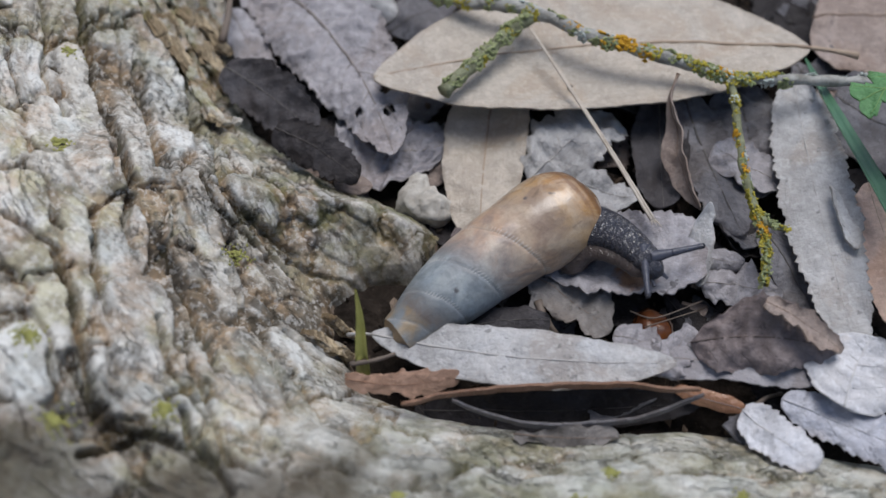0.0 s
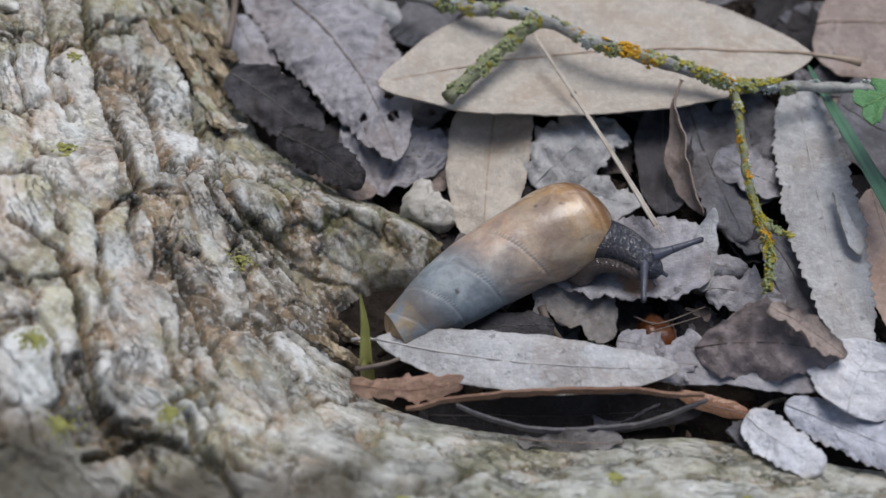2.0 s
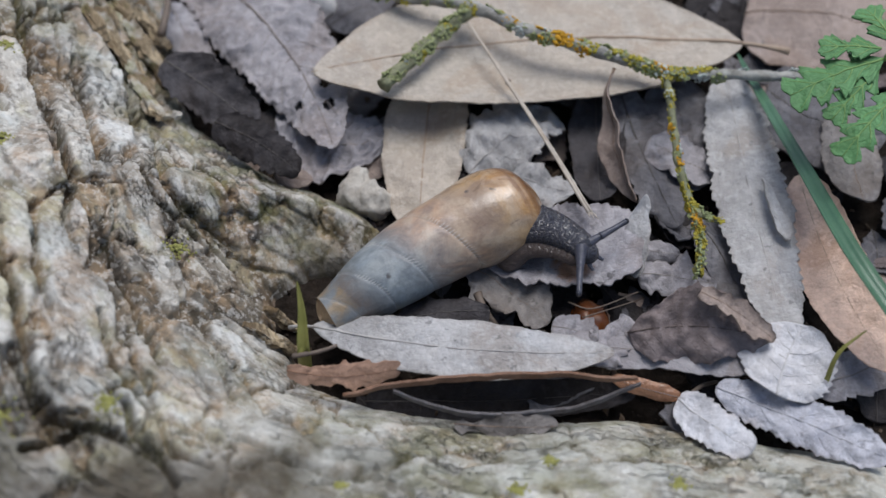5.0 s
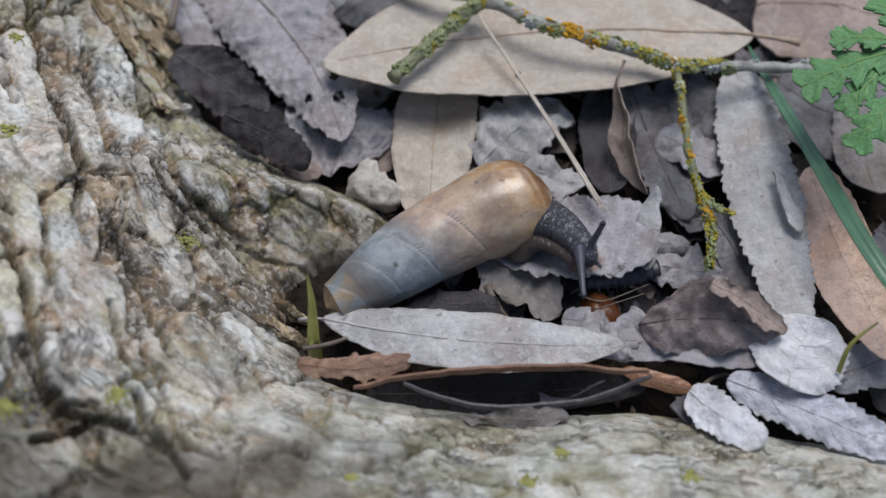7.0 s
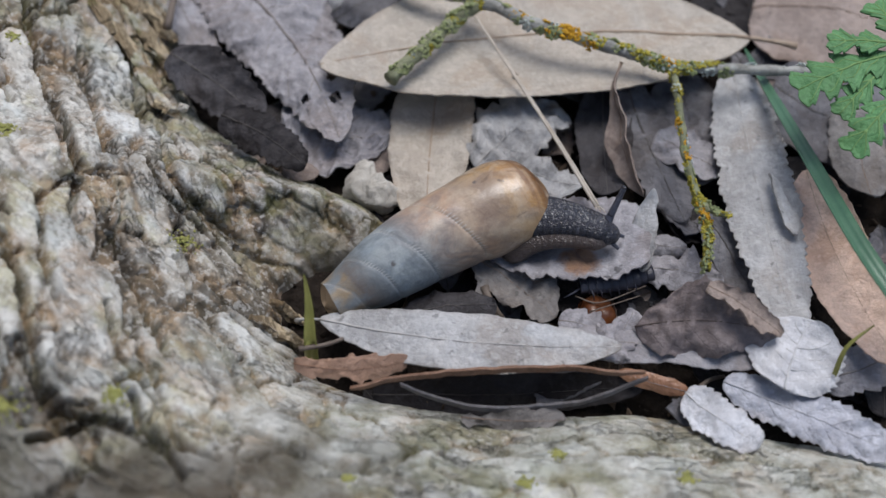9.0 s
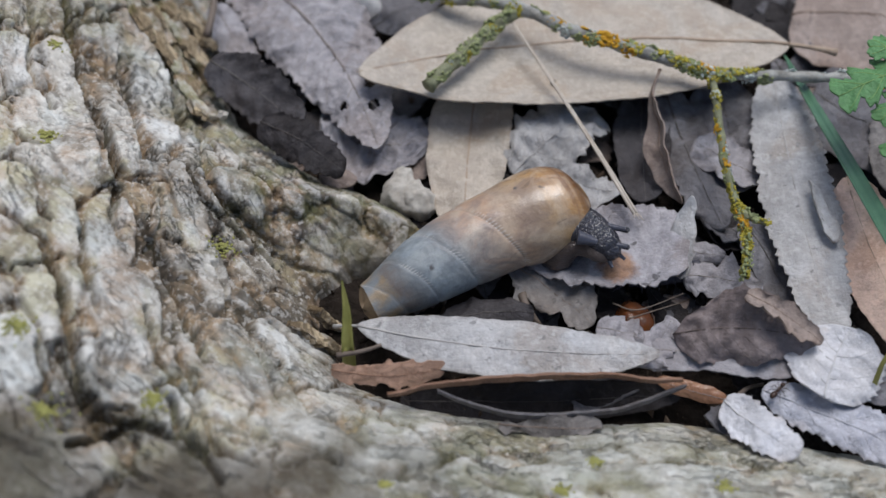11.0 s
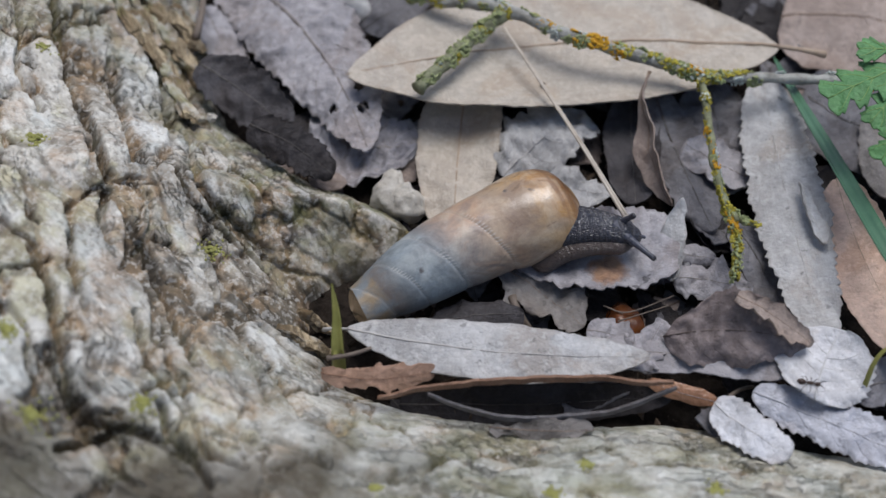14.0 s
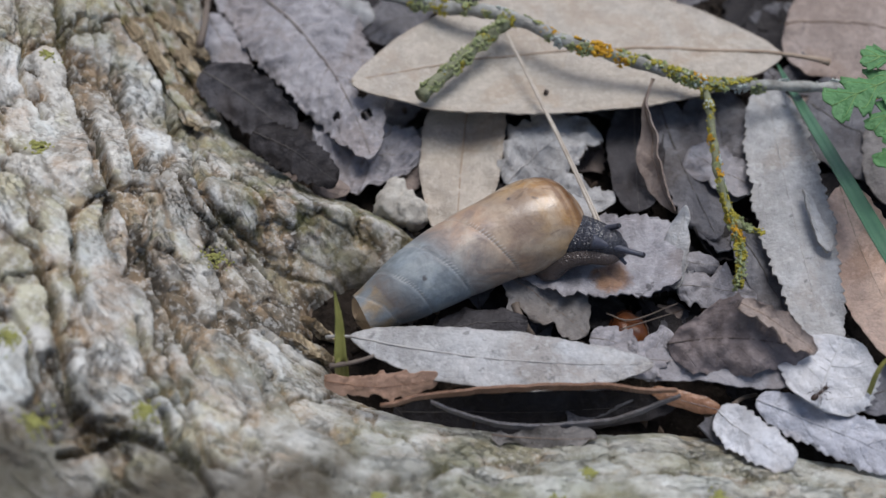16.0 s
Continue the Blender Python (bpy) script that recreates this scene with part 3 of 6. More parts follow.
def cells(x, y, seed):
    """Nearest and second nearest distance to jittered cell centres, and the cell's own number and offset."""
    xi, yi = np.floor(x), np.floor(y)
    f1, f2, who = np.full_like(x, 9.0), np.full_like(x, 9.0), np.zeros_like(x)
    ox, oy = np.zeros_like(x), np.zeros_like(x)
    for dx in (-1, 0, 1):
        for dy in (-1, 0, 1):
            cx, cy = xi + dx, yi + dy
            px = cx + 0.1 + 0.8 * lattice(cx, cy, seed)
            py = cy + 0.1 + 0.8 * lattice(cx, cy, seed + 5)
            d = np.hypot(x - px, y - py)
            near = d < f1
            f2 = np.where(near, f1, np.minimum(f2, d))
            who = np.where(near, lattice(cx, cy, seed + 9), who)
            ox, oy = np.where(near, x - px, ox), np.where(near, y - py, oy)
            f1 = np.where(near, d, f1)
    return f1, f2, who, ox, oy


def sheet(name, xs, ys, z, mat, keep=None, attrs=None):
    nx, ny = len(xs), len(ys)
    gx, gy = np.meshgrid(xs, ys)
    co = (np.stack([gx, gy, z], -1) if z.ndim == 2 else z).reshape(-1, 3) * MM
    i, j = np.meshgrid(np.arange(nx - 1), np.arange(ny - 1))
    a = (j * nx + i).ravel()
    quads = np.stack([a, a + 1, a + nx + 1, a + nx], 1)
    if keep is not None:
        quads = quads[keep.ravel()[quads].any(1)]
        used = np.unique(quads)
        remap = np.full(nx * ny, -1)
        remap[used] = np.arange(len(used))
        quads, co = remap[quads], co[used]
    else:
        used = np.arange(nx * ny)
    me = bpy.data.meshes.new(name)
    me.vertices.add(len(co))
    me.vertices.foreach_set("co", co.astype(np.float32).ravel())
    me.loops.add(quads.size)
    me.loops.foreach_set("vertex_index", quads.ravel().astype(np.int32))
    me.polygons.add(len(quads))
    me.polygons.foreach_set("loop_start", np.arange(0, quads.size, 4, dtype=np.int32))
    me.polygons.foreach_set("use_smooth", np.ones(len(quads), dtype=bool))
    me.materials.append(mat)
    for key, val in (attrs or {}).items():
        me.attributes.new(key, 'FLOAT', 'POINT').data.foreach_set("value", val.ravel()[used].astype(np.float32))
    me.update(calc_edges=True)
    me.validate()
    return me


def ground():
    xs, ys = axis(-62, 70, 0.7, 6000), axis(-50, 75, 0.7, 6000)
    gx, gy = np.meshgrid(xs, ys)
    near = np.exp(-(np.maximum(0, np.hypot(gx, gy) - 90) / 60) ** 2)
    z = -2.2 + (1.6 * fbm(gx / 9, gy / 9, 3, 3) + 1.1 * fbm(gx / 2.2, gy / 2.2, 3, 8)) * near
    tagged(new("ground", sheet("ground", xs, ys, z, SOIL)), "dark crumbly soil under fallen leaves", "ground", kind="structure")


ground()

# ---- tree foot: the flare of a trunk with a root running along its base ----
FOOT_LINE = [(-41.1, 76.8), (-35.1, 47.8), (-32.7, 35), (-31.5, 25), (-28.5, 18.8), (-23.6, 15.4), (-18.4, 11.1), (-12.7, 7.6), (-6.4, 3.8), (-4, 0.9), (-7, -2.4), (-13, -3.2), (-16.6, -6.3), (-16.2, -11.7), (-13.9, -15.5), (-11.5, -19.1), (-4, -22.3), (5.9, -24.4), (17, -23.7), (29.8, -25), (37.5, -27.4), (47.4, -29.3), (57.9, -31.4)]
# lines of the deep cracks (mm), with width and depth
FISSURES, PLATES = [], []


def fissure(width, depth, *line):
    FISSURES.append((line, width, depth))


def bark_plate(x, y, half_long, half_wide, heading, height, pale):
    """A raised plate or knot of bark (mm, degrees)."""
    PLATES.append((x, y, half_long, half_wide, radians(heading), height, pale))


fissure(0.9, 3.6, (-48.7, 30.4), (-45.9, 21.7), (-44, 14.8), (-41.1, 8.4), (-36.8, -0.6))
fissure(0.6, 2, (-41, 20.9), (-39, 14.8), (-37.1, 8), (-34.5, 2.4))
fissure(0.8, 3.4, (-32.4, -8.6), (-29.6, -14.2), (-26.9, -18.5), (-25.6, -22.7))
fissure(0.7, 2.4, (-36.8, -2.6), (-36.5, -6.7), (-35.5, -9.9))
fissure(0.9, 3.6, (-42.2, -13.2), (-39.8, -18.3), (-37.7, -24.3), (-36.1, -29.4), (-33.9, -32.9))
fissure(0.45, 3, (-23.2, -10.4), (-20.7, -13.9), (-16.6, -15.5), (-13.5, -15.2))
fissure(0.7, 2.6, (-47.5, -10.7), (-44.2, -12.1), (-41.9, -13.1))
fissure(0.6, 2.6, (-42.1, 35.3), (-38.5, 29.6), (-35.7, 24.6), (-34.1, 16.4), (-29.6, 9.2))
fissure(0.5, 2.2, (-30.9, 2.6), (-28.2, -1.4), (-24.3, -3.9), (-21.5, -6.7))
fissure(0.5, 2.2, (-20.5, -4.2), (-16.6, -5), (-13.4, -4.8))
fissure(0.8, 3, (-36.4, -35.1), (-31.6, -32.3), (-26.4, -32.9), (-19.1, -36.1))
fissure(0.4, 2, (-17, -23.2), (-14.6, -23.8), (-12.4, -25.1))
fissure(0.4, 2, (-10.9, -26), (-8.1, -28.2), (-5.5, -27.9))
fissure(0.6, 2, (-4.7, -34.5), (4.5, -29.6), (12.7, -29.6), (20, -28.1))
fissure(0.35, 1.1, (-24.3, 7.1), (-20.5, 2.3), (-14.8, 1.7), (-9.5, -0.2))
fissure(0.6, 2, (-52.3, 27.8), (-50.1, 21.2), (-49.4, 14.8), (-45.8, 8.2))
fissure(0.6, 2, (-27.9, -23), (-25.5, -28.5), (-26.4, -32.6))
fissure(0.5, 1.6, (-45.8, 32.4), (-43.6, 25.6), (-41.7, 19.2), (-40.2, 16.3))
fissure(0.5, 2, (-30.3, 9.2), (-27.6, 0.6), (-23.2, -3.9), (-20.1, -6))
fissure(0.5, 2, (-32.7, -1.9), (-31.6, -6.1), (-32.8, -10.2))
fissure(0.6, 2, (-39.2, -10.6), (-37.9, -16), (-36.2, -20))
fissure(0.5, 1.8, (-26.2, -9.1), (-24.1, -14.6), (-21.3, -19.8), (-18.4, -25.7))
fissure(0.6, 2.2, (-31.8, -18.1), (-29.9, -23.7), (-25.3, -29.9), (-23.1, -34))
fissure(0.5, 1.8, (-17.1, -31.1), (-10.2, -34.1), (-4.7, -35.7))
fissure(0.5, 1.6, (20, -31.9), (27.9, -30.2), (35.9, -32.3), (41.8, -32.6))
fissure(0.6, 2.2, (-43.6, -21), (-40.9, -24.5), (-38.8, -30.3))
fissure(0.4, 1.5, (-12.2, 1.1), (-9.6, -1), (-10.9, -2.7))
fissure(0.5, 2.2, (-28.9, 3.9), (-26.2, -0.4), (-23.7, -1.9), (-21.7, -3.1), (-20, -3.8))
fissure(0.4, 1.6, (-26.3, 8.8), (-22.8, 2.8), (-20.8, 1.1))
fissure(0.5, 2.6, (-20.3, -15.3), (-17.1, -16.7), (-13.9, -17.6))
fissure(0.9, 3, (-38.6, -25.9), (-36.3, -29.7), (-34, -31.3), (-31.4, -31.8), (-28.4, -32))
fissure(0.8, 2.6, (-27.9, -28.5), (-27, -31.9), (-23.9, -35.4), (-21.7, -38.5))
fissure(0.35, 1.8, (-1.2, -29.7), (2.6, -29.5), (5.7, -30.5), (7.8, -31.1))
fissure(0.6, 2.2, (-9.3, -36.7), (-4.9, -35.2), (-1.4, -35.2), (0.9, -34.2), (4, -35.6), (8.2, -36.9))

bark_plate(-33.6, -19.5, 6.9, 3.4, 95, 1.3, 0.8)
bark_plate(-36.3, 15.8, 12.5, 2, -74, 1.3, 0.95)
bark_plate(-36.6, -9.3, 5.6, 2.6, -80, 0.9, 0.75)
bark_plate(-38.6, 8, 9.3, 1.5, -69, 1, 0.55)
bark_plate(-24.3, 0.3, 4.2, 1.5, -46, 1.5, 0.9)
bark_plate(-24.6, -4.6, 2.1, 1.7, -40, 1, 0.35)
bark_plate(-14.6, -1.5, 1.9, 1.6, 0, 0.9, 0.2)
bark_plate(-10.6, -1.8, 2.1, 1.5, 10, 0.8, 0.3)
bark_plate(-42.1, 3.5, 8, 2.2, -68, 0.9, 0.65)
bark_plate(-5.6, -32.5, 4.2, 1.8, 5, 0.8, 0.8)
bark_plate(9.4, -34.6, 5.2, 1.5, -5, 0.7, 0.85)
bark_plate(23, -33.6, 6, 1.6, 3, 0.6, 0.8)
bark_plate(36, -33.5, 5, 1.5, -6, 0.5, 0.75)
bark_plate(-41, -10, 4.5, 1.6, -75, 0.8, 0.5)
bark_plate(-18.4, -25.6, 7, 2.1, -64, 1, 0.4)
bark_plate(-27, -9.6, 5.8, 1.6, -68, 0.9, 0.55)
bark_plate(-22.2, -19, 4.6, 1.9, -56, 0.9, 0.6)
bark_plate(-13.6, -30.8, 4.2, 1.8, -28, 0.9, 0.7)
bark_plate(-45.6, 14, 8, 1.7, -76, 0.8, 0.5)
bark_plate(-29.6, -1.8, 4.6, 1.4, -65, 0.9, 0.6)
bark_plate(-20.2, 3.2, 5.2, 1.5, -44, 0.9, 0.55)
bark_plate(-14, 4, 4.2, 1.3, -42, 0.8, 0.5)
bark_plate(-37, -38, 5.5, 3, 20, 1.2, 0.4)
bark_plate(-26.5, -37.5, 4.4, 2.4, -30, 1.2, 0.45)
bark_plate(-41.4, -21.5, 4.6, 2, -80, 0.9, 0.7)
bark_plate(-42.6, -27, 5.2, 2.6, -78, 0.9, 0.95)
bark_plate(-40.6, -34.5, 3.6, 2.4, -40, 0.9, 0.8)
bark_plate(-46.5, -8, 5, 2.6, -70, 0.9, 0.7)
bark_plate(-47, 6, 4.6, 2.4, -70, 0.8, 0.6)
bark_plate(-32.2, -28.9, 3.2, 1.5, -30, 0.8, 0.6)
HOLLOWS = ((-34.2, -40.8, 11, 5.0), (-48.7, 6.3, 8, 1.5))
# damp, algae-stained bark, its dark also painting the shade in the lower hollow
SHADE_STAINS = ((-39.2, -39.7, 6), (-12.1, -37.7, 5), (-4.8, -33.1, 4), (-36, -44, 10), (-29.7, -42.2, 7), (-20.1, -40.1, 5), (-9.7, -6, 3))


def tree_foot():
    xs = np.concatenate([np.arange(-230, -56, 3.0), np.arange(-55, 62, 0.185), np.arange(63, 190, 3.0)])
    ys = np.concatenate([np.arange(-190, -50, 3.0), np.arange(-49, 50, 0.185), np.arange(51, 150, 3.0)])
    gx, gy = np.meshgrid(xs, ys)
    wx = gx + 1.5 * fbm(gx / 12, gy / 12, 2, 21)
    wy = gy + 1.5 * fbm(gx / 12, gy / 12, 2, 31)
    poly = np.array(FOOT_LINE + [(240, -60), (240, -300), (-300, -300), (-300, 220)], dtype=float)
    dist, inside = np.full_like(gx, 1e9), np.zeros(gx.shape, bool)
    for (ax, ay), (bx, by) in zip(poly, np.roll(poly, -1, 0)):
        ex, ey = bx - ax, by - ay
        t = np.clip(((wx - ax) * ex + (wy - ay) * ey) / (ex * ex + ey * ey), 0, 1)
        dist = np.minimum(dist, np.hypot(wx - ax - t * ex, wy - ay - t * ey))
        cross = (ay > wy) != (by > wy)
        inside ^= cross & (wx < (bx - ax) * (wy - ay) / (by - ay + 1e-12) + ax)
    d = np.where(inside, dist, -dist)
    mix = 1 / (1 + np.exp(-(gx + 22 + 0.3 * gy) / 9))
    rise = 42 * (1 - mix) + 11 * mix
    h = np.where(d > 0, rise * (1 - np.exp(-np.maximum(d, 0) * (0.95 + 0.25 * mix) / rise)), d * 2.8)
    h += np.maximum(0, -gx - 78) * 1.6 * (d > 0)
    # bark grain runs down the trunk and bends out along the root
    cx, cy = 15, 28
    r = np.where(gx < cx, np.hypot(gx - cx, gy - cy), cy - gy)
    s = np.where(gx < cx, np.arctan2(-(gx - cx), cy - gy) * -70, gx - cx)
    ragged = fbm(gx / 1.3, gy / 1.3, 4, 45, 0.6)
    frayed = fbm(gx / 1.5, gy / 1.5, 4, 55, 0.6)
    r2 = r + 5 * fbm(gx / 18, gy / 18, 3, 41) + 0.45 * ragged
    s2 = s + 6 * fbm(gx / 14, gy / 14, 3, 51) + 1.2 * frayed
    r3 = r2 + 3.0 * fbm(gx / 5, gy / 5, 3, 181, 0.55) + 0.5 * ragged
    s3 = s2 + 3.5 * fbm(gx / 5, gy / 5, 3, 191, 0.55) + 0.5 * frayed
    # long flat plates parted by narrow cracks, each at its own height and tilt, split again into thin flakes
    f1, f2, who, ox, oy = cells(r3 / 7.6, s3 / 10.0, 7)
    g1, g2, who2, px, py = cells(r2 / 2.5 + 40, s2 / 7.4, 17)
    e1, e2, who3, qx, _ = cells(r2 / 1.05 + 80, s2 / 2.7, 27)
    plate = 1 - np.exp(-((f2 - f1) / 0.075) ** 1.6)
    crack = 1 - np.exp(-((g2 - g1) / 0.10) ** 1.5)
    chip = 1 - np.exp(-((e2 - e1) / 0.16) ** 1.5)
    layers = fbm(r2 / 3.6, s2 / 26.0, 3, 63, 0.5) * 4.0 + who
    step = np.floor(layers)
    part_up = np.clip((layers - step) / 0.06, 0, 1)
    tilt, tilt2, tilt3 = (who * 7.3) % 1 - 0.5, (who2 * 5.7) % 1 - 0.5, (who3 * 3.9) % 1 - 0.5
    # thin flat scales of outer bark over a rougher layer
    scale = np.clip((f2 - f1 - 0.04) / 0.05, 0, 1) * (who > 0.26)
    clefts = (0.3 + 0.5 * who + 1.0 * tilt * ox) * scale + 1.0 * (plate - 1) + 0.5 * (crack - 1) * (who2 > 0.3) * (1 - 0.7 * scale)
    relief = 1.2 * (who - 0.5)
    relief += 1.6 * (who2 - 0.5) + 1.5 * tilt2 * px + 0.6 * (who2 - 0.4) * py
    relief += 0.42 * (who3 - 0.5) + 0.7 * tilt3 * qx + 0.35 * (chip - 1) + 0.5 * (step + part_up)
    relief += 0.34 * fbm(r2 / 0.8, s2 / 7.0, 4, 61, 0.62) + 0.2 * fbm(gx / 0.9, gy / 0.9, 3, 71, 0.6)
    # the large plates and knots
    pale_plate, on_plate, rim = np.zeros_like(gx), np.zeros_like(gx), np.zeros_like(gx)
    lump = np.zeros_like(gx)
    for x0, y0, la, lb, turn, high, light in PLATES:
        ax, ay = gx - x0 + 1.5 * fbm(gx / 9, gy / 9, 2, 161) + 0.35 * ragged, gy - y0 + 1.5 * fbm(gx / 9, gy / 9, 2, 171) + 0.35 * frayed
        along_p, across_p = ax * math.cos(turn) + ay * math.sin(turn), ay * math.cos(turn) - ax * math.sin(turn)
        q = (np.abs(along_p / la) ** 2.6 + np.abs(across_p / lb) ** 2.6) ** (1 / 2.6)
        mask = np.clip((1.0 - q) * lb / 0.3, 0, 1)
        lump = np.maximum(lump, high * mask * (1 + 0.25 * across_p / lb))
        on_plate = np.maximum(on_plate, mask)
        pale_plate = np.where(mask > 0, light, pale_plate)
        rim = np.maximum(rim, np.exp(-((q - 1.0) * lb / 0.42 - 0.5) ** 2))
    knuckle = np.exp(-((gx + 16) / 13) ** 2 - ((gy + 1) / 13) ** 2)
    relief += knuckle * (1.0 * fbm(gx / 2.2, gy / 2.2, 5, 131, 0.62) + 0.5 * fbm(r2 / 1.0, s2 / 6, 4, 135, 0.6))
    # splintered fibres along the outer edge of the trunk
    cross, along_it = gx * 0.9 + gy * 0.42 + 0.8 * fbm(gx / 6, gy / 6, 3, 141), gx * 0.42 - gy * 0.9
    fibre = np.exp(-((d - 2.6) / 3.0) ** 2) / (1 + np.exp(-(gy - 10) / 3))
    shreds = fbm(cross / 1.5, along_it / 16, 4, 143, 0.6)
    snapped = np.floor(fbm(cross / 2.2, along_it / 7, 3, 147, 0.5) * 4)
    gaps = np.clip(1 - np.abs(shreds) * 8, 0, 1)
    relief += fibre * (6 * shreds + 2.2 * snapped - 6 * gaps)
    flake = np.minimum(np.where(who2 > 0.3, crack, 1.0), 0.5 + 0.5 * part_up)
    # long fissures
    groove = np.zeros_like(gx)
    for line, width, depth in FISSURES:
        near = np.full_like(gx, 99.0)
        vx, vy = gx + 0.9 * fbm(gx / 7, gy / 7, 2, 101) + 0.3 * ragged, gy + 0.9 * fbm(gx / 7, gy / 7, 2, 111) + 0.3 * frayed
        for (ax, ay), (bx, by) in zip(line, line[1:]):
            ex, ey = bx - ax, by - ay
            t = np.clip(((vx - ax) * ex + (vy - ay) * ey) / (ex * ex + ey * ey), 0, 1)
            near = np.minimum(near, np.hypot(vx - ax - t * ex, vy - ay - t * ey))
        groove = np.maximum(groove, (1.15 if width > 0.65 else 0.9) * depth * np.clip(1.25 - near / (0.55 * width), 0, 1) ** 0.8)
    relief = (0.36 - 0.14 * np.maximum(on_plate, scale) + 0.10 * knuckle) * relief + clefts * (1 - on_plate) * (1 - 0.6 * mix) + 0.5 * lump - 0.5 * rim * (1 - on_plate) - 0.75 * groove
    for x0, y0, rad, deep in HOLLOWS:
        h = h - deep * np.exp(-((gx - x0) ** 2 + (gy - y0) ** 2) / rad ** 2)
    # raise the relief square to the slope
    body = np.clip((d + 1) / 4, 0.3, 1)
    soft = h.copy()
    for _ in range(6):
        soft[1:-1, 1:-1] = (soft[:-2, 1:-1] + soft[2:, 1:-1] + soft[1:-1, :-2] + soft[1:-1, 2:]) / 4
    slope_y, slope_x = np.gradient(soft, ys, xs)
    long = np.sqrt(1 + slope_x ** 2 + slope_y ** 2)
    lift = relief * body * (1 - 0.5 * mix)
    solid = np.stack([gx - slope_x / long * lift, gy - slope_y / long * lift, h + lift / long], -1)
    # underbark mask, strongest in cracks and grooves, where it also paints their shade
    inner_shade = (0.8 * (1 - plate) + 0.18 * (1 - scale)) * (1 - on_plate) + (0.5 * (1 - flake) + 0.3 * (1 - chip)) * (1 - 0.8 * np.maximum(on_plate, scale)) + np.clip(groove / 2.5 - 0.2, 0, 1) + 0.6 * rim * (1 - on_plate)
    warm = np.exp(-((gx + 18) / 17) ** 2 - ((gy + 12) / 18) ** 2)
    inner_shade = np.maximum(inner_shade, fibre * np.clip(0.5 - 1.0 * shreds + gaps, 0, 1))
    inner_shade = np.clip(inner_shade + 0.1 * knuckle * np.clip(3.0 * fbm(gx / 2.2, gy / 2.2, 4, 137, 0.6) + 0.15, 0, 1), 0, 1)
    inner_shade = np.clip(inner_shade + warm * np.clip(1.2 * fbm(gx / 4, gy / 4, 4, 81) + 0.25 + 0.5 * (who2 > 0.6), 0, 1), 0, 1)
    damp = 0.35 * fibre + 0.7 * np.exp(-((gx + 16) / 12) ** 2 - ((gy - 6) / 10) ** 2) * np.clip(5 * fbm(gx / 4, gy / 4, 3, 201), 0, 1) + 0.3 * np.clip(groove / 2, 0, 1) + 0.5 * np.clip(4 * fbm(gx / 14, gy / 14, 3, 91), 0, 1)
    low = 1 / (1 + np.exp((gy + 17) / 3))
    damp = damp + 0.45 * mix * low
    film = np.clip(mix * low * (0.75 + 1.2 * fbm(gx / 8, gy / 5, 4, 151)), 0, 1)
    # dark patches: bark stain, plus shade painted in round the hollow
    blotch = np.zeros_like(gx)
    for x0, y0, rad in SHADE_STAINS:
        blotch = np.maximum(blotch, np.clip(1.6 - np.hypot(gx - x0, gy - y0) / rad + 0.9 * fbm(gx / 6, gy / 6, 3, 121), 0, 1))
    tone = lattice(step, np.floor(who * 50), 3)
    pale = np.where(scale > 0.5, 0.42 + 0.5 * ((who * 11.3) % 1), 0.12 + 0.28 * who2) + (tone - 0.5) * 0.16
    pale = np.clip(pale * (1 - 0.9 * on_plate) + 0.9 * on_plate * pale_plate, 0, 1)
    whole = np.maximum(scale, on_plate) * (1 - 0.7 * knuckle)
    me = sheet("trunk", xs, ys, solid, BARK, d > -5, {"grain_x": r2, "grain_y": s2, "film": film, "plate": pale, "whole": whole, "inner_shade": inner_shade, "moss": np.clip(damp, 0, 1), "blotch": blotch})
    tree = thing("tree_foot", (0, 0, 0), "flared foot of an old tree with furrowed grey bark", "tree")
    part("trunk", me, tree)

    def on_bark(x, y):
        near = (np.abs(xs - x) < 4)[None, :] & (np.abs(ys - y) < 4)[:, None]
        some = solid[near]
        return float(some[((some[:, :2] - (x, y)) ** 2).sum(1).argmin(), 2])

    return tree, on_bark


TREE, on_bark = tree_foot()


def clump_mesh(name, mat, count, spread, size, seed):
    """A cushion of small rounded lobes (mm)."""
    rng = random.Random(seed)
    verts, faces = [], []
    for _ in range(count):
        a, q = rng.uniform(0, 2 * math.pi), spread * math.sqrt(rng.random())
        c = Vector((q * math.cos(a), q * math.sin(a), rng.uniform(0, size * 0.7)))
        bm = bmesh.new()
        bmesh.ops.create_icosphere(bm, subdivisions=1, radius=size * rng.uniform(0.5, 1.1))
        o = len(verts)
        turn = Euler((rng.uniform(0, 3), rng.uniform(0, 3), 0)).to_matrix()
        verts += [c + turn @ Vector((v.co.x, v.co.y * rng.uniform(0.7, 1.1), v.co.z * rng.uniform(0.5, 0.9))) for v in bm.verts]
        bm.verts.index_update()
        faces += [tuple(o + v.index for v in f.verts) for f in bm.faces]
        bm.free()
    return mesh_of(name, verts, faces, mat)



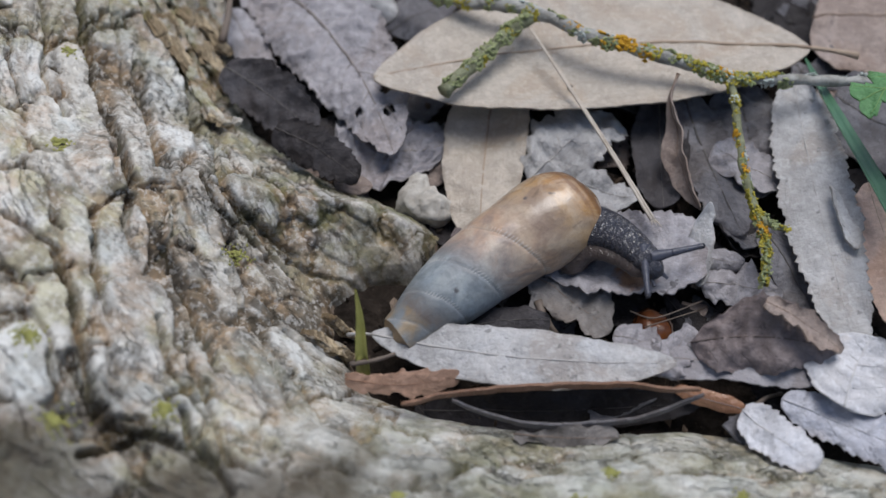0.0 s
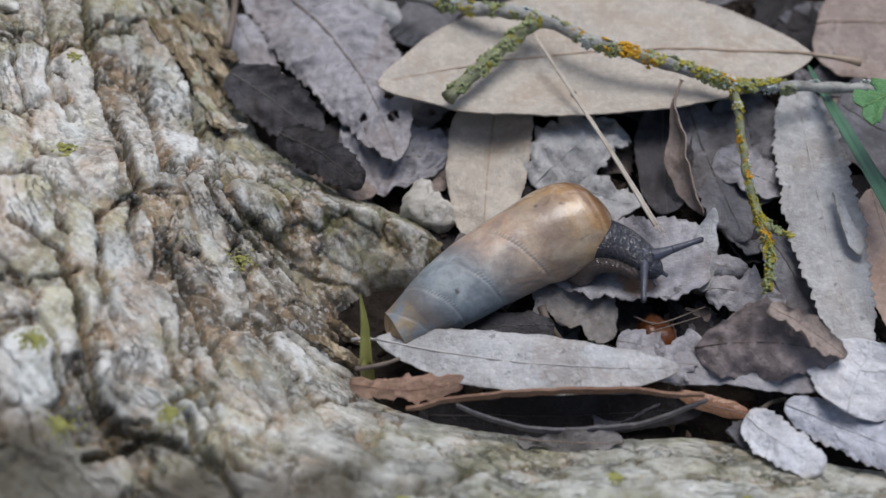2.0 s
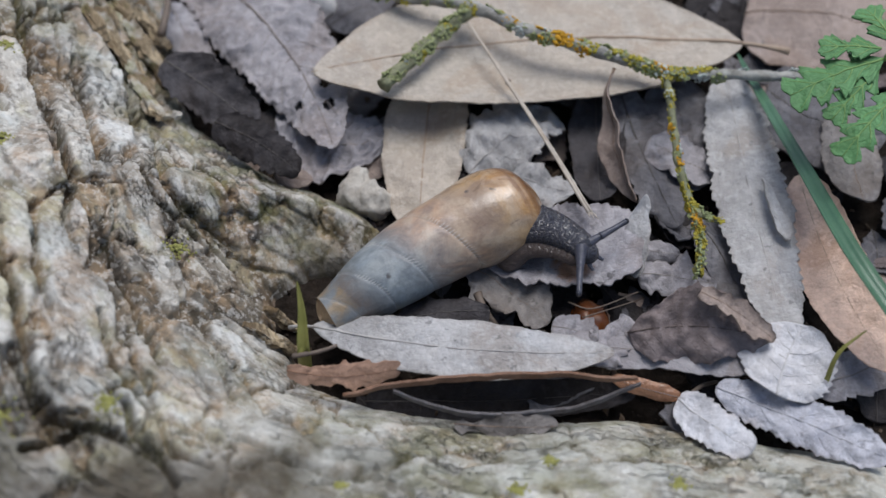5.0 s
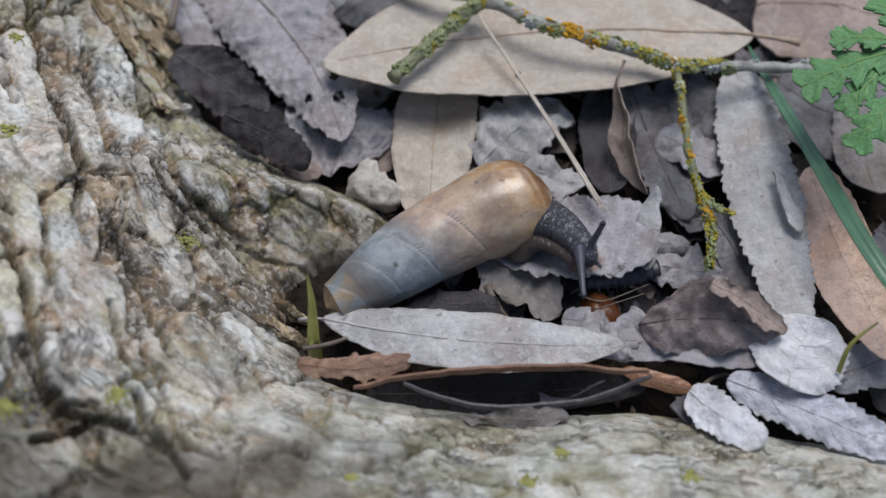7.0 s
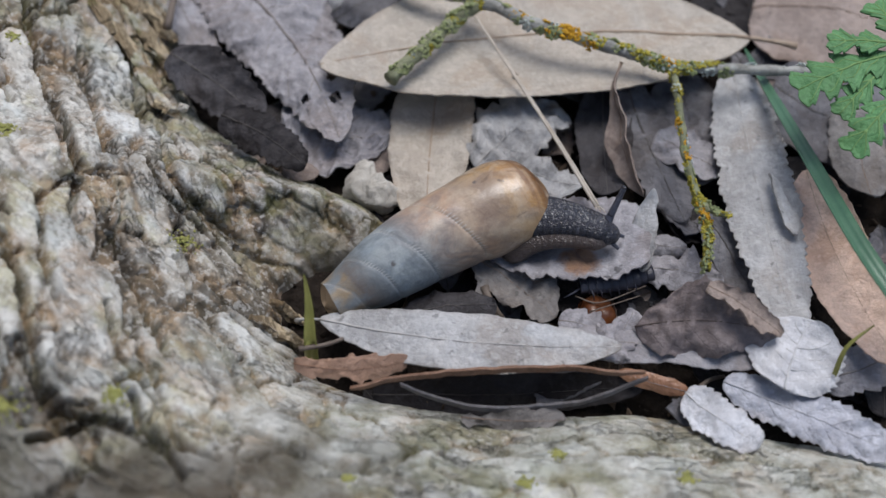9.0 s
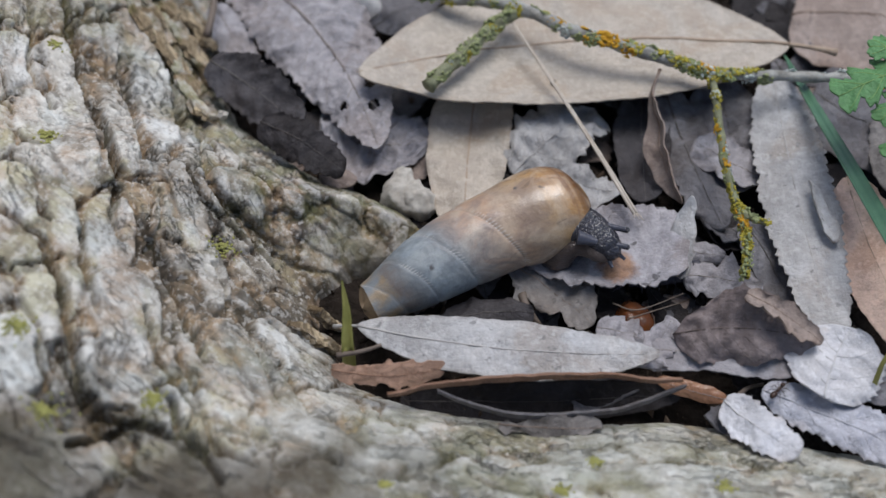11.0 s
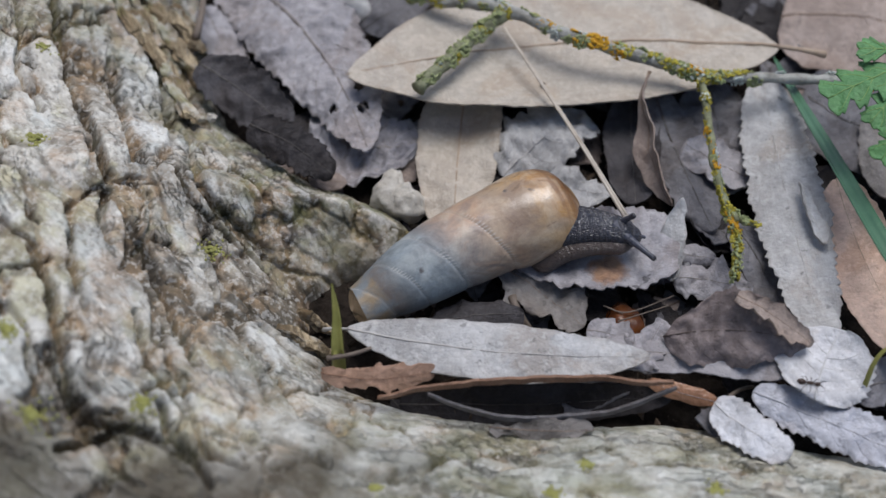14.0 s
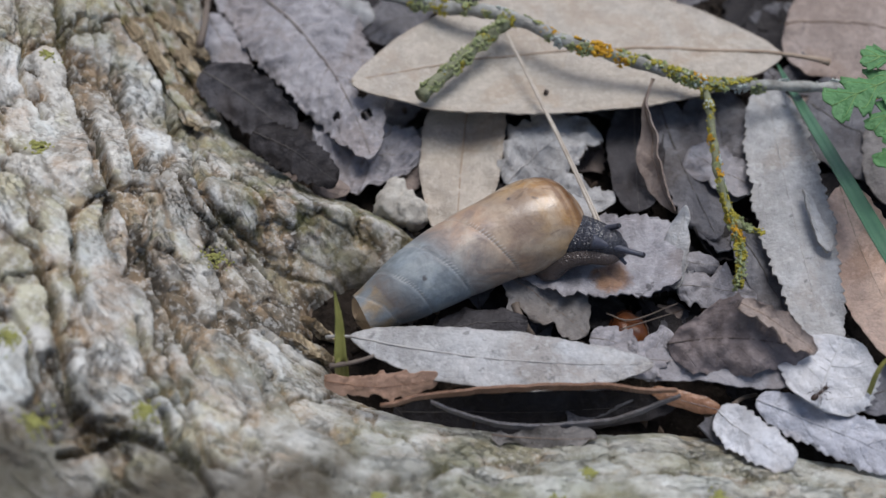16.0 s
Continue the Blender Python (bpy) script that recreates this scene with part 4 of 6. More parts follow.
def lichen_patch(x, y, size, seed):
    """Powdery lobes that follow the bark."""
    rng = random.Random(seed)
    verts, faces = [], []
    at = Vector((x, y, on_bark(x, y)))
    bm = bmesh.new()
    bmesh.ops.create_icosphere(bm, subdivisions=1, radius=1.0)
    bm.verts.index_update()
    ball, tri = [v.co.copy() for v in bm.verts], [tuple(v.index for v in f.verts) for f in bm.faces]
    bm.free()
    for _ in range(170):
        a, q = rng.uniform(0, 2 * math.pi), size * abs(rng.gauss(0, 0.36)) * (1 + 0.5 * math.sin(3 * rng.random() + seed))
        px, py = x + q * math.cos(a), y + q * math.sin(a)
        c = Vector((px, py, on_bark(px, py) + 0.05)) - at
        r = rng.uniform(0.09, 0.21)
        o = len(verts)
        verts += [c + Vector((v.x * r, v.y * r, v.z * r * 0.7)) for v in ball]
        faces += [tuple(o + i for i in f) for f in tri]
    part("lichen_patch", mesh_of("lichen_patch", verts, faces, MOSS), TREE, "yellow-green powdery lichen patch", Matrix.Translation(at * MM))


for k, (x, y, size) in enumerate([(-25.87, -6.64, 1.5), (-38.94, -32.52, 1.9), (-29.54, -29.32, 1.5), (14.33, -32.08, 1.5), (27.08, -35.06, 1.2), (10.67, -36.3, 1.2), (-45.03, 2.63, 1.3), (-42.43, -24.3, 1.6), (-47.26, 18.7, 1.1), (-6.82, -36.57, 1.2)]):
    lichen_patch(x, y, size, k)


def bark_strips():
    """Splintered slivers of bark lifting along the trunk's edge."""
    rng = random.Random(44)
    for a, b, width in (
        ((-42.7, 33.6, 8.7), (-38.3, 26.2, 5.9), 1.6),
        ((-40.3, 31.2, 7), (-34.7, 22.4, 3.5), 2.0),
        ((-37.3, 32.3, 4.4), (-32, 25.7, 0.3), 2.4),
        ((-38.7, 35.9, 5.4), (-32.1, 30.3, -0.2), 1.5),
        ((-40, 37.4, 5.9), (-36.5, 31.3, 3.9), 1.2),
        ((-35.3, 22.2, 4.2), (-30.2, 14.1, 4.6), 1.6),
        ((-36.7, 25.5, 4.8), (-32.7, 19.1, 3.5), 1.2),
        ((-34.7, 29.6, 2.5), (-31.6, 23.6, 0.5), 1.3),
        ((-18.8, -13.7, 3.7), (-13.4, -14.6, -1.5), 1.2),
        ((-16.9, -10.6, 1.8), (-13.7, -11.1, -2.4), 0.9),
        ((-41.4, 34.9, 7.4), (-37.5, 29.2, 5), 1.0),
        ((-36.1, 36.3, 2.9), (-33.5, 33.3, 0.7), 1.0),
    ):
        a, b = Vector(a), Vector(b)
        lay = (b - a).normalized()
        n = Vector((0.72, 0.12, 0.68))
        side = n.cross(lay).normalized()
        n = lay.cross(side)
        steps, ring = 34, 14
        k0 = rng.uniform(0, 50)
        verts = []
        for i in range(steps + 1):
            q = i / steps
            taper = min(1.0, 0.5 + 3.2 * q, 0.62 + 2.6 * (1 - q) + 0.5 * noise.noise((k0, q * 20, 0)))
            c = a.lerp(b, q) + n * (0.5 + 0.5 * noise.noise((q * 4, k0, 0)) + 0.5 * q) + side * 0.5 * noise.noise((q * 3, 0, k0))
            for j in range(ring):
                th = 2 * math.pi * j / ring
                w = width * 0.62 * taper * (1 + 0.7 * noise.noise((q * 3.5, j * 1.7, k0)) + 0.25 * noise.noise((q * 12, j * 2.9, k0)))
                t = 0.7 * taper * (1 + 1.1 * noise.noise((q * 2.5, j * 2.3, k0 + 9)) + 0.3 * noise.noise((q * 11, j * 2.3, k0 + 19)))
                verts.append(c + side * (w * math.cos(th)) + n * (t * math.sin(th)))
        faces = [(i * ring + j, i * ring + (j + 1) % ring, (i + 1) * ring + (j + 1) % ring, (i + 1) * ring + j) for i in range(steps) for j in range(ring)]
        faces += [tuple(reversed(range(ring))), tuple(range(steps * ring, (steps + 1) * ring))]
        me = mesh_of("bark_strip", [v - a for v in verts], faces, STRIP, smooth=False)
        part("bark_strip", me, TREE, "loose ochre strip of bark", Matrix.Translation(a * MM))


def splinter_material():
    """Ochre bark torn along its fibres, with a weathered grey face."""
    m = Mat("inner_bark", 0.85, 0.25)
    p = m.coord()
    sep = m.n.new("ShaderNodeSeparateXYZ")
    m.l.new(p, sep.inputs[0])
    x, y, z = sep.outputs
    lay = m.n.new("ShaderNodeCombineXYZ")
    m.l.new(m.math('ADD', m.math('MULTIPLY', x, 0.82), m.math('MULTIPLY', y, 0.57)), lay.inputs[0])
    m.l.new(z, lay.inputs[1])
    m.l.new(m.math('SUBTRACT', m.math('MULTIPLY', x, 0.07), m.math('MULTIPLY', y, 0.10)), lay.inputs[2])
    grain = m.noise(lay.outputs[0], 1500, 5, 0.65)
    broad = m.noise(lay.outputs[0], 420, 4, 0.6)
    col = m.mix(m.ramp(broad, (0.38, 0.0), (0.62, 1.0)), (0.16, 0.11, 0.06), (0.52, 0.42, 0.28))
    col = m.mix(m.math('MULTIPLY', m.ramp(grain, (0.46, 0.0), (0.56, 1.0)), 0.7), col, (0.10, 0.07, 0.04))
    worn = m.ramp(m.noise(p, 210, 5, 0.6), (0.52, 0.0), (0.6, 1.0))
    col = m.mix(m.math('MULTIPLY', worn, 0.7), col, m.mix(m.noise(p, 800, 4), (0.40, 0.38, 0.33), (0.70, 0.68, 0.62)))
    green = m.ramp(m.noise(p, 150, 5, 0.6), (0.56, 0.0), (0.64, 1.0))
    m.colour(m.mix(m.math('MULTIPLY', green, 0.6), col, (0.20, 0.20, 0.07)))
    m.bump(m.math('ADD', grain, m.math('MULTIPLY', m.noise(p, 1500, 4), 0.4)), 0.5)
    return m.m


STRIP = splinter_material()
bark_strips()

# ---- fallen leaves ----
leaf("large smooth tan dead leaf with a raised midrib, lying on top", "tan", (42.3, 26.3, 6), (-12, 20.7, 7), 23.3, 4, -3.61, -0.58, stem=7, rib=0.4, cup=0.12, wide=0.5, blunt=0.78, ripple=0.2, stem_drop=1, wave=0.1, curl=0, seed=62, crumple=0.08, pleat=0.0)
leaf("greyish dead leaf with toothed edge and bite holes", "grey", (-31.6, 45.8, 3), (-8.9, 10.7, 3), 13.6, 7, 3.4, 0.76, tooth=0.5, pitch=2.0, holes=((0.76, 0.45, 0.9), (0.84, 0.35, 0.8), (0.8, -0.5, 0.6)), rib=0.42, cup=-0.15, wide=0.45, blunt=0.72, veins=6, seed=65, wave=0.33, curl=1.3, rag=0.5, crumple=0.35, pleat=0.3)
leaf("crumpled grey dead leaf with torn toothed edge", "grey", (-16, 20.8, 1.5), (-2.7, 14.2, 1.5), 12.3, 0, -3.32, 0.50, tooth=0.6, pitch=2.2, holes=((0.35, 0.5, 1.0),), ripple=0.6, wide=0.55, blunt=0.5, seed=62, cup=-0.19, wave=0.57, curl=0.0, rag=1.8, crumple=0.8, pleat=0.25)
leaf("blackish dead leaf lying against the bark", "dusk", (-30.7, 24.4, 5), (-18.8, 14.2, 4), 7.2, 25, 0.52, -0.24, tooth=0.4, pitch=1.4, rib=0.2, cup=0.2, blunt=0.5, seed=53, wave=0.42, curl=-0.2, pleat=0.35, crumple=0.3)
leaf("blackish brown toothed dead leaf beside the root", "dark", (-23.4, 13.3, 6.5), (-13, 6.6, 5), 5.4, 17, 0.38, 0.44, tooth=0.45, pitch=1.1, rib=0.2, cup=-0.3, blunt=0.42, seed=63, wave=0.58, curl=0.4, pleat=0.25, crumple=0.4)
leaf("small brown scrap of leaf by the stone", "brown", (-16.4, 8.9, 2), (-11.7, 7.7, 2), 2.6, 11, -0.14, 0.28, rib=0.12, blunt=0.5, seed=39, cup=-0.28, wave=0.23, curl=-0.1)
leaf("pale tan dead leaf partly under a larger leaf", "tan", (3.3, 27.1, 2), (1.1, 0.2, 1.5), 10.2, 3, -0.29, 0.51, rib=0.3, cup=0.15, blunt=0.45, seed=59, wave=0.2, curl=-0.3, crumple=0.15, pleat=0.05)
leaf("pale pinkish grey lobed dead leaf, crumpled", "pale", (7.2, 8.5, 2.5), (18.3, 17.5, 3), 9.0, 10, 0.79, -0.13, tooth=0.9, pitch=2.2, ripple=1.2, rib=0.22, blunt=0.3, veins=4, seed=49, cup=-0.11, wave=0.56, curl=0.5, rag=1.9, crumple=0.6, pleat=0.35)
leaf("small pale scrap of dead leaf", "pale", (12.6, 8.9, 2), (20.1, 6, 2), 4.5, 13, -0.44, 0.10, tooth=0.5, pitch=2.0, rib=0.15, blunt=0.45, seed=45, cup=-0.23, wave=0.36, curl=0.1, rag=1.6, crumple=0.6)
leaf("blackish dead leaf in the litter", "dusk", (23.7, 21.8, 1.5), (22.9, 4.1, 1.5), 7.0, 4, -0.15, 0.26, rib=0.2, blunt=0.45, seed=42, cup=0.34, wave=0.33, curl=0.8)
leaf("curled brown dead leaf standing on its edge", "brown", (24.7, 18.4, 10), (27.1, 2.8, 4), 3.5, 69, -1.29, 1.02, rib=0.22, cup=0.9, wide=0.6, blunt=0.7, stem=0.5, seed=50, wave=0.21, curl=0.4)
leaf("dim grey dead leaf with a rolled edge", "slate", (26.4, 21.4, 3), (31.8, 0.3, 2), 6.7, 9, -0.40, 0.18, tooth=0.5, pitch=1.6, rib=0.25, cup=-0.3, blunt=0.45, seed=53, wave=0.48, curl=0.3, rag=0.6, crumple=0.4)
leaf("dim grey dead leaf under the twig", "slate", (33.6, 24.2, 2), (34.4, 6.1, 2), 8.7, 7, 0.09, 0.49, rib=0.2, blunt=0.45, seed=42, cup=-0.03, wave=0.18, curl=-0.4, rag=1.0, crumple=0.6)
leaf("grey dead leaf lobe under the twig", "grey", (37.3, 7.8, 2), (29.2, 12.6, 3.5), 6.2, -1, 0.16, 0.54, rib=0.15, blunt=0.4, seed=38, cup=0.09, wave=0.36, curl=0.1, rag=1.0, crumple=0.4)
leaf("long pale grey toothed dead leaf", "pale", (40, 22.9, 4.3), (42, -16.7, 4.0), 8.6, 10, -0.57, 0.35, tooth=0.45, pitch=1.3, rib=0.14, cup=0.1, wide=0.46, blunt=0.5, wave=0.12, curl=0, ripple=0.35, seed=34, crumple=0.14, pleat=0.12, rag=0.25)
leaf("narrow dark dead leaf below a grey one", "slate", (34.5, 1.9, 2), (39.9, -13.8, 1.5), 5.1, 3, 0.19, -0.12, rib=0.2, blunt=0.45, seed=46, cup=0.09, wave=0.36, curl=0.1)
leaf("pinkish brown smooth dead leaf with rolled rim", "pink", (46.6, 6.6, 4.5), (52.1, -21.8, 6), 8.1, 25, -1.16, 0.67, rib=0.08, cup=0.5, wide=0.5, blunt=0.5, seed=62, wave=0.18, curl=1.1, crumple=0.12, pleat=0.03)
leaf("small pale curl of dead leaf", "pale", (41.6, 4.8, 6), (43, -4, 5), 2.0, -27, -0.01, 0.45, rib=0.1, cup=0.8, blunt=0.6, seed=29, wave=0.37, curl=1.1)
leaf("long pale grey dead leaf lying on others", "pale", (-10.7, -14.7, 5), (22.3, -18.8, 6), 6.7, 9, -1.38, 0.73, rib=0.22, cup=-0.12, wide=0.48, blunt=0.68, stem=3.5, stem_drop=1.2, ripple=0.28, wave=0.1, curl=0, seed=40, crumple=0.16, pleat=0.08)
leaf("reddish brown torn leaf piece on the bark", "red", (-13.2, -20.7, 6), (-1, -19.9, 5), 2.7, 49, -0.41, 1.21, rib=0.12, blunt=0.18, wave=0.1, curl=0, ripple=0.25, tooth=0.4, pitch=2.5, seed=46, cup=-0.13, rag=0.8, crumple=0.25)
leaf("red-brown dead leaf seen on edge, rolled like a boat", "rust", (-7.2, -23.8, 6.2), (24.4, -22.4, 6.4), 0.8, 88, 0.14, -1.26, rib=0.0, wide=0.5, blunt=0.25, cup=0.0, thick=0.35, wave=0, curl=0, ripple=0.25, seed=53, crumple=0.0, pleat=0.0)
leaf("dark grey dead leaf on edge under a brown one", "slate", (-1.9, -22.6, 4.6), (24.9, -22, 5.2), 0.8, 87, -1.07, 2.95, rib=0.0, wide=0.5, blunt=0.25, cup=0.0, thick=0.35, wave=0, curl=0, ripple=0.2, seed=49, crumple=0.0, pleat=0.0)
# near-black tone puts the shade of the gap into this leaf's colour
leaf("leaf lining the gap under a curled one, coloured near-black for shade", "dark", (-5, -21.6, 0.8), (25, -21, 1.2), 4.6, 48, -0.6, -0.4, rib=0.15, wide=0.5, blunt=0.4, cup=0.2, ripple=0.3, crumple=0.2, seed=71)
leaf("small dark torn leaf against the root", "taupe", (4.7, -25.7, 3), (15.9, -26.1, 3), 2.0, 31, -0.21, 0.12, rib=0.12, blunt=0.35, tooth=0.4, pitch=2.0, seed=49, cup=-0.04, wave=0.29, curl=-0.0, rag=1.6, crumple=0.5)
leaf("glossy red-brown dead leaf with a short stalk", "gloss", (29.5, -22.4, 2.4), (22.0, -20.2, 2.9), 2.0, -43, 0.05, 0.09, rib=0.07, stem=1.2, cup=-0.5, blunt=0.4, wave=0, curl=0, ripple=0.2, seed=55, crumple=0.04, pleat=0.0)
leaf("flat grey dead leaf with a pale split edge", "grey", (17.5, -17.0, 3.8), (37, -18.8, 4.4), 5.0, 6, 0.50, -0.06, rib=0.1, blunt=0.13, wave=0, curl=0, cup=0, ripple=0.3, seed=47, crumple=0.08, rag=0.4, pleat=0.04)
leaf("grey ragged leaf scrap beside the seed", "grey", (20, -19.2, 4), (24.2, -13.4, 4.5), 4.7, -1, -0.16, -0.29, rib=0.1, blunt=0.4, tooth=0.8, pitch=1.7, ripple=0.6, seed=43, cup=-0.03, wave=0.15, curl=0.5, rag=2.2, crumple=0.6)
leaf("purplish brown dead leaf, humped and folded", "purple", (24, -15.7, 5), (39.6, -17.4, 6), 8.6, 32, 1.11, 1.44, rib=0.2, cup=-0.2, wide=0.44, blunt=1.0, ripple=0.8, tooth=0.4, pitch=4.6, wave=0.2, curl=0, seed=59, rag=1.0, crumple=0.65, pleat=0.1)
leaf("brown folded flap of a dead leaf", "brown", (31.4, -13.5, 9.8), (39.6, -17.8, 6.6), 2.7, 11, -0.01, 0.86, rib=0.1, blunt=0.35, wide=0.35, cup=0.9, tooth=0.5, pitch=1.9, wave=0.15, curl=0, seed=40, rag=0.8, crumple=0.3)
leaf("whitish toothed dead leaf with clear side veins", "white", (39.3, -23.6, 5), (43.4, -15.3, 6), 11.1, 3, 0.41, -0.51, tooth=0.5, pitch=0.85, rib=0.25, veins=5, wide=0.5, blunt=0.46, cup=-0.15, ripple=0.5, seed=57, wave=0.49, curl=-0.0, crumple=0.3, pleat=0.25, rag=0.2)
leaf("bluish white toothed dead leaf", "blue", (33.3, -21.6, 3), (50.6, -30.6, 3), 5.5, 16, 0.28, 0.18, tooth=0.36, pitch=1.15, rib=0.25, veins=5, wide=0.5, blunt=0.42, cup=-0.1, seed=32, wave=0.19, curl=0.9, crumple=0.3, pleat=0.25, rag=0.2)
leaf("small pale toothed dead leaf near the root", "white", (29.1, -22.9, 3), (36.1, -29.8, 4.5), 4.9, 14, -0.50, 0.56, tooth=0.3, pitch=0.9, rib=0.18, blunt=0.4, cup=-0.1, seed=46, wave=0.26, curl=-0.0, crumple=0.3, pleat=0.2, rag=0.2)
leaf("grey dead leaf under a whitish one", "grey", (43.8, -21.5, 3), (54.3, -17.5, 3.5), 5.3, 10, -0.40, 0.31, tooth=0.5, pitch=1.5, rib=0.2, blunt=0.45, seed=38, cup=-0.11, wave=0.49, curl=-0.2)
leaf("grey-white toothed dead leaf with a rust-brown stain", "stained", (7.9, -2.8, 3), (27, -4.5, 5.4), 11.7, -1, 0.16, -0.15, tooth=0.45, pitch=1.2, rib=0.06, wide=0.6, blunt=0.28, cup=0.1, ripple=0.5, wave=0.05, curl=0.5, seed=56, crumple=0.25, pleat=0.12, rag=0.2)
leaf("upturned torn corner of a grey-white leaf", "pale", (25.6, -8.3, 4.8), (27.6, 0.6, 8), 3.1, -21, 0.68, -0.47, rib=0.08, blunt=0.7, wide=0.4, cup=0.3, ripple=0.3, seed=54, wave=0.28, curl=1.0, rag=0.5, crumple=0.2)
# tones of the next two leaves darkened to stand for shade by the shell
leaf("grey-brown dead leaf with a ragged pointed tip", "taupe", (5.5, -4.1, 2.5), (15.6, -13.0, 2.5), 7.0, 10, 0.57, -0.10, rib=0.1, blunt=0.7, wide=0.5, wave=0.1, curl=0, ripple=0.6, seed=47, cup=0.24, rag=2.6, crumple=0.5)
leaf("grey dead leaf beside the shell, toned near-black for shade", "dusk", (-3.1, -13, 2), (9, -11.5, 2), 4.6, 6, 0.74, 0.17, rib=0.15, blunt=0.45, seed=39, cup=-0.32, wave=0.29, curl=1.4, rag=1.0, crumple=0.4)
leaf("small oval grey dead leaf", "grey", (26.6, -3, 3), (31.4, -3.8, 3), 2.8, 21, -0.13, 0.05, rib=0.1, blunt=0.5, cup=-0.6, seed=25, wave=0.25, curl=-0.4)
leaf("grey torn dead leaf near the twig", "grey", (26.3, -6.4, 2.5), (35.1, -8.3, 3), 4.4, 20, 0.50, -0.16, rib=0.1, blunt=0.4, tooth=0.5, pitch=2.0, seed=33, cup=-0.23, wave=0.28, curl=0.4, rag=1.8, crumple=0.7)
leaf("grey leaf scrap by the long pale leaf", "grey", (15.8, -14, 3.5), (20.9, -16, 4), 2.7, 23, 0.33, -0.40, rib=0.1, blunt=0.4, tooth=0.5, pitch=1.6, seed=53, cup=-0.07, wave=0.32, curl=0.4, rag=1.4, crumple=0.5)
leaf("pinkish grey large dead leaf at the back", "brown", (44.6, 35.6, 1.5), (62.9, 30.1, 2), 20.7, 0, 2.42, 0.27, rib=0.25, blunt=0.4, seed=43, cup=-0.05, wave=0.26, curl=1.4)
leaf("dim brown dead leaf behind the grass", "slate", (45.7, 22.7, 1.5), (59.9, 14.9, 2), 13.9, 6, -2.06, 0.20, rib=0.2, blunt=0.45, seed=45, cup=-0.07, wave=0.52, curl=-0.4)
leaf("greyish brown dead leaf beyond the grass", "taupe", (54.9, 18.5, 2), (54.3, 3.6, 2), 7.0, 4, -0.31, 0.27, rib=0.2, blunt=0.4, seed=53, cup=-0.26, wave=0.26, curl=1.0)
leaf("pale scrap of dead leaf at the back", "pale", (-15.9, 41.4, 2), (-10.4, 35.1, 2), 4.7, 6, -0.46, 0.30, rib=0.1, blunt=0.4, seed=49, cup=-0.24, wave=0.18, curl=-0.5, rag=1.2)
leaf("dim grey dead leaf behind the large one", "slate", (-10.7, 33.5, 1.5), (-1.8, 41.9, 1.5), 7.1, 4, -0.52, 0.29, rib=0.15, blunt=0.4, seed=50, cup=0.3, wave=0.32, curl=-0.0)
leaf("grey dead leaf under the tan one", "grey", (-31.8, 37.2, 2), (-25.4, 23.2, 2), 4.9, 6, 0.16, 0.24, rib=0.15, blunt=0.4, tooth=0.4, seed=35, cup=-0.28, wave=0.31, curl=-0.6)

# loose crumbs of leaf between and below the larger ones
def litter():
    rng = random.Random(5)
    tones = ["slate", "dark", "dark", "purple", "slate", "dark", "brown", "dark"]
    models = []
    for k, tone in enumerate(tones):
        ob = thing("leaf_fragment", (0, 0, -40), "small torn scrap of dead leaf in the litter", "leaf fragment", "leaf scraps")
        length = rng.uniform(7, 13)
        args = dict(base=(0, 0, 0), tip=(length, 0, rng.uniform(-0.6, 0.8)), width=length * rng.uniform(0.4, 0.75), cup=rng.uniform(-0.4, 0.5),
                    seed=k + 30, ripple=0.5, tooth=0.35, pitch=rng.uniform(1.0, 1.8), wide=rng.uniform(0.3, 0.7), blunt=0.5)
        add_leaf_parts(ob, tone, args, rib=0.16, u1=rng.uniform(0.7, 1.0))
        models.append(ob)
    spots = []
    for _ in range(900):
        x, y = rng.uniform(-36, 62), rng.uniform(-24, 46)
        if on_foot(x, y) or (abs(x - 12) < 15 and abs(y - -21) < 4.2) or (abs(x + 10) < 7 and abs(y + 11) < 9) or any(math.hypot(x - a, y - b) < 5.2 for a, b in spots):
            continue
        spots.append((x, y))
    for k, (x, y) in enumerate(spots):
        m = pose(x * MM, y * MM, rng.uniform(-1.2, 0.0) * MM, rng.uniform(-14, 14), rng.uniform(-12, 10), rng.uniform(0, 360))
        if k < len(models):
            models[k].matrix_basis = m
        else:
            copy_thing(models[k % len(models)], m)


def on_foot(x, y):
    inside = False
    poly = FOOT_LINE + [(240, -60), (240, -300), (-300, -300), (-300, 220)]
    for (ax, ay), (bx, by) in zip(poly, poly[1:] + poly[:1]):
        if (ay > y) != (by > y) and x < (bx - ax) * (y - ay) / (by - ay) + ax:
            inside = not inside
    return inside


litter()



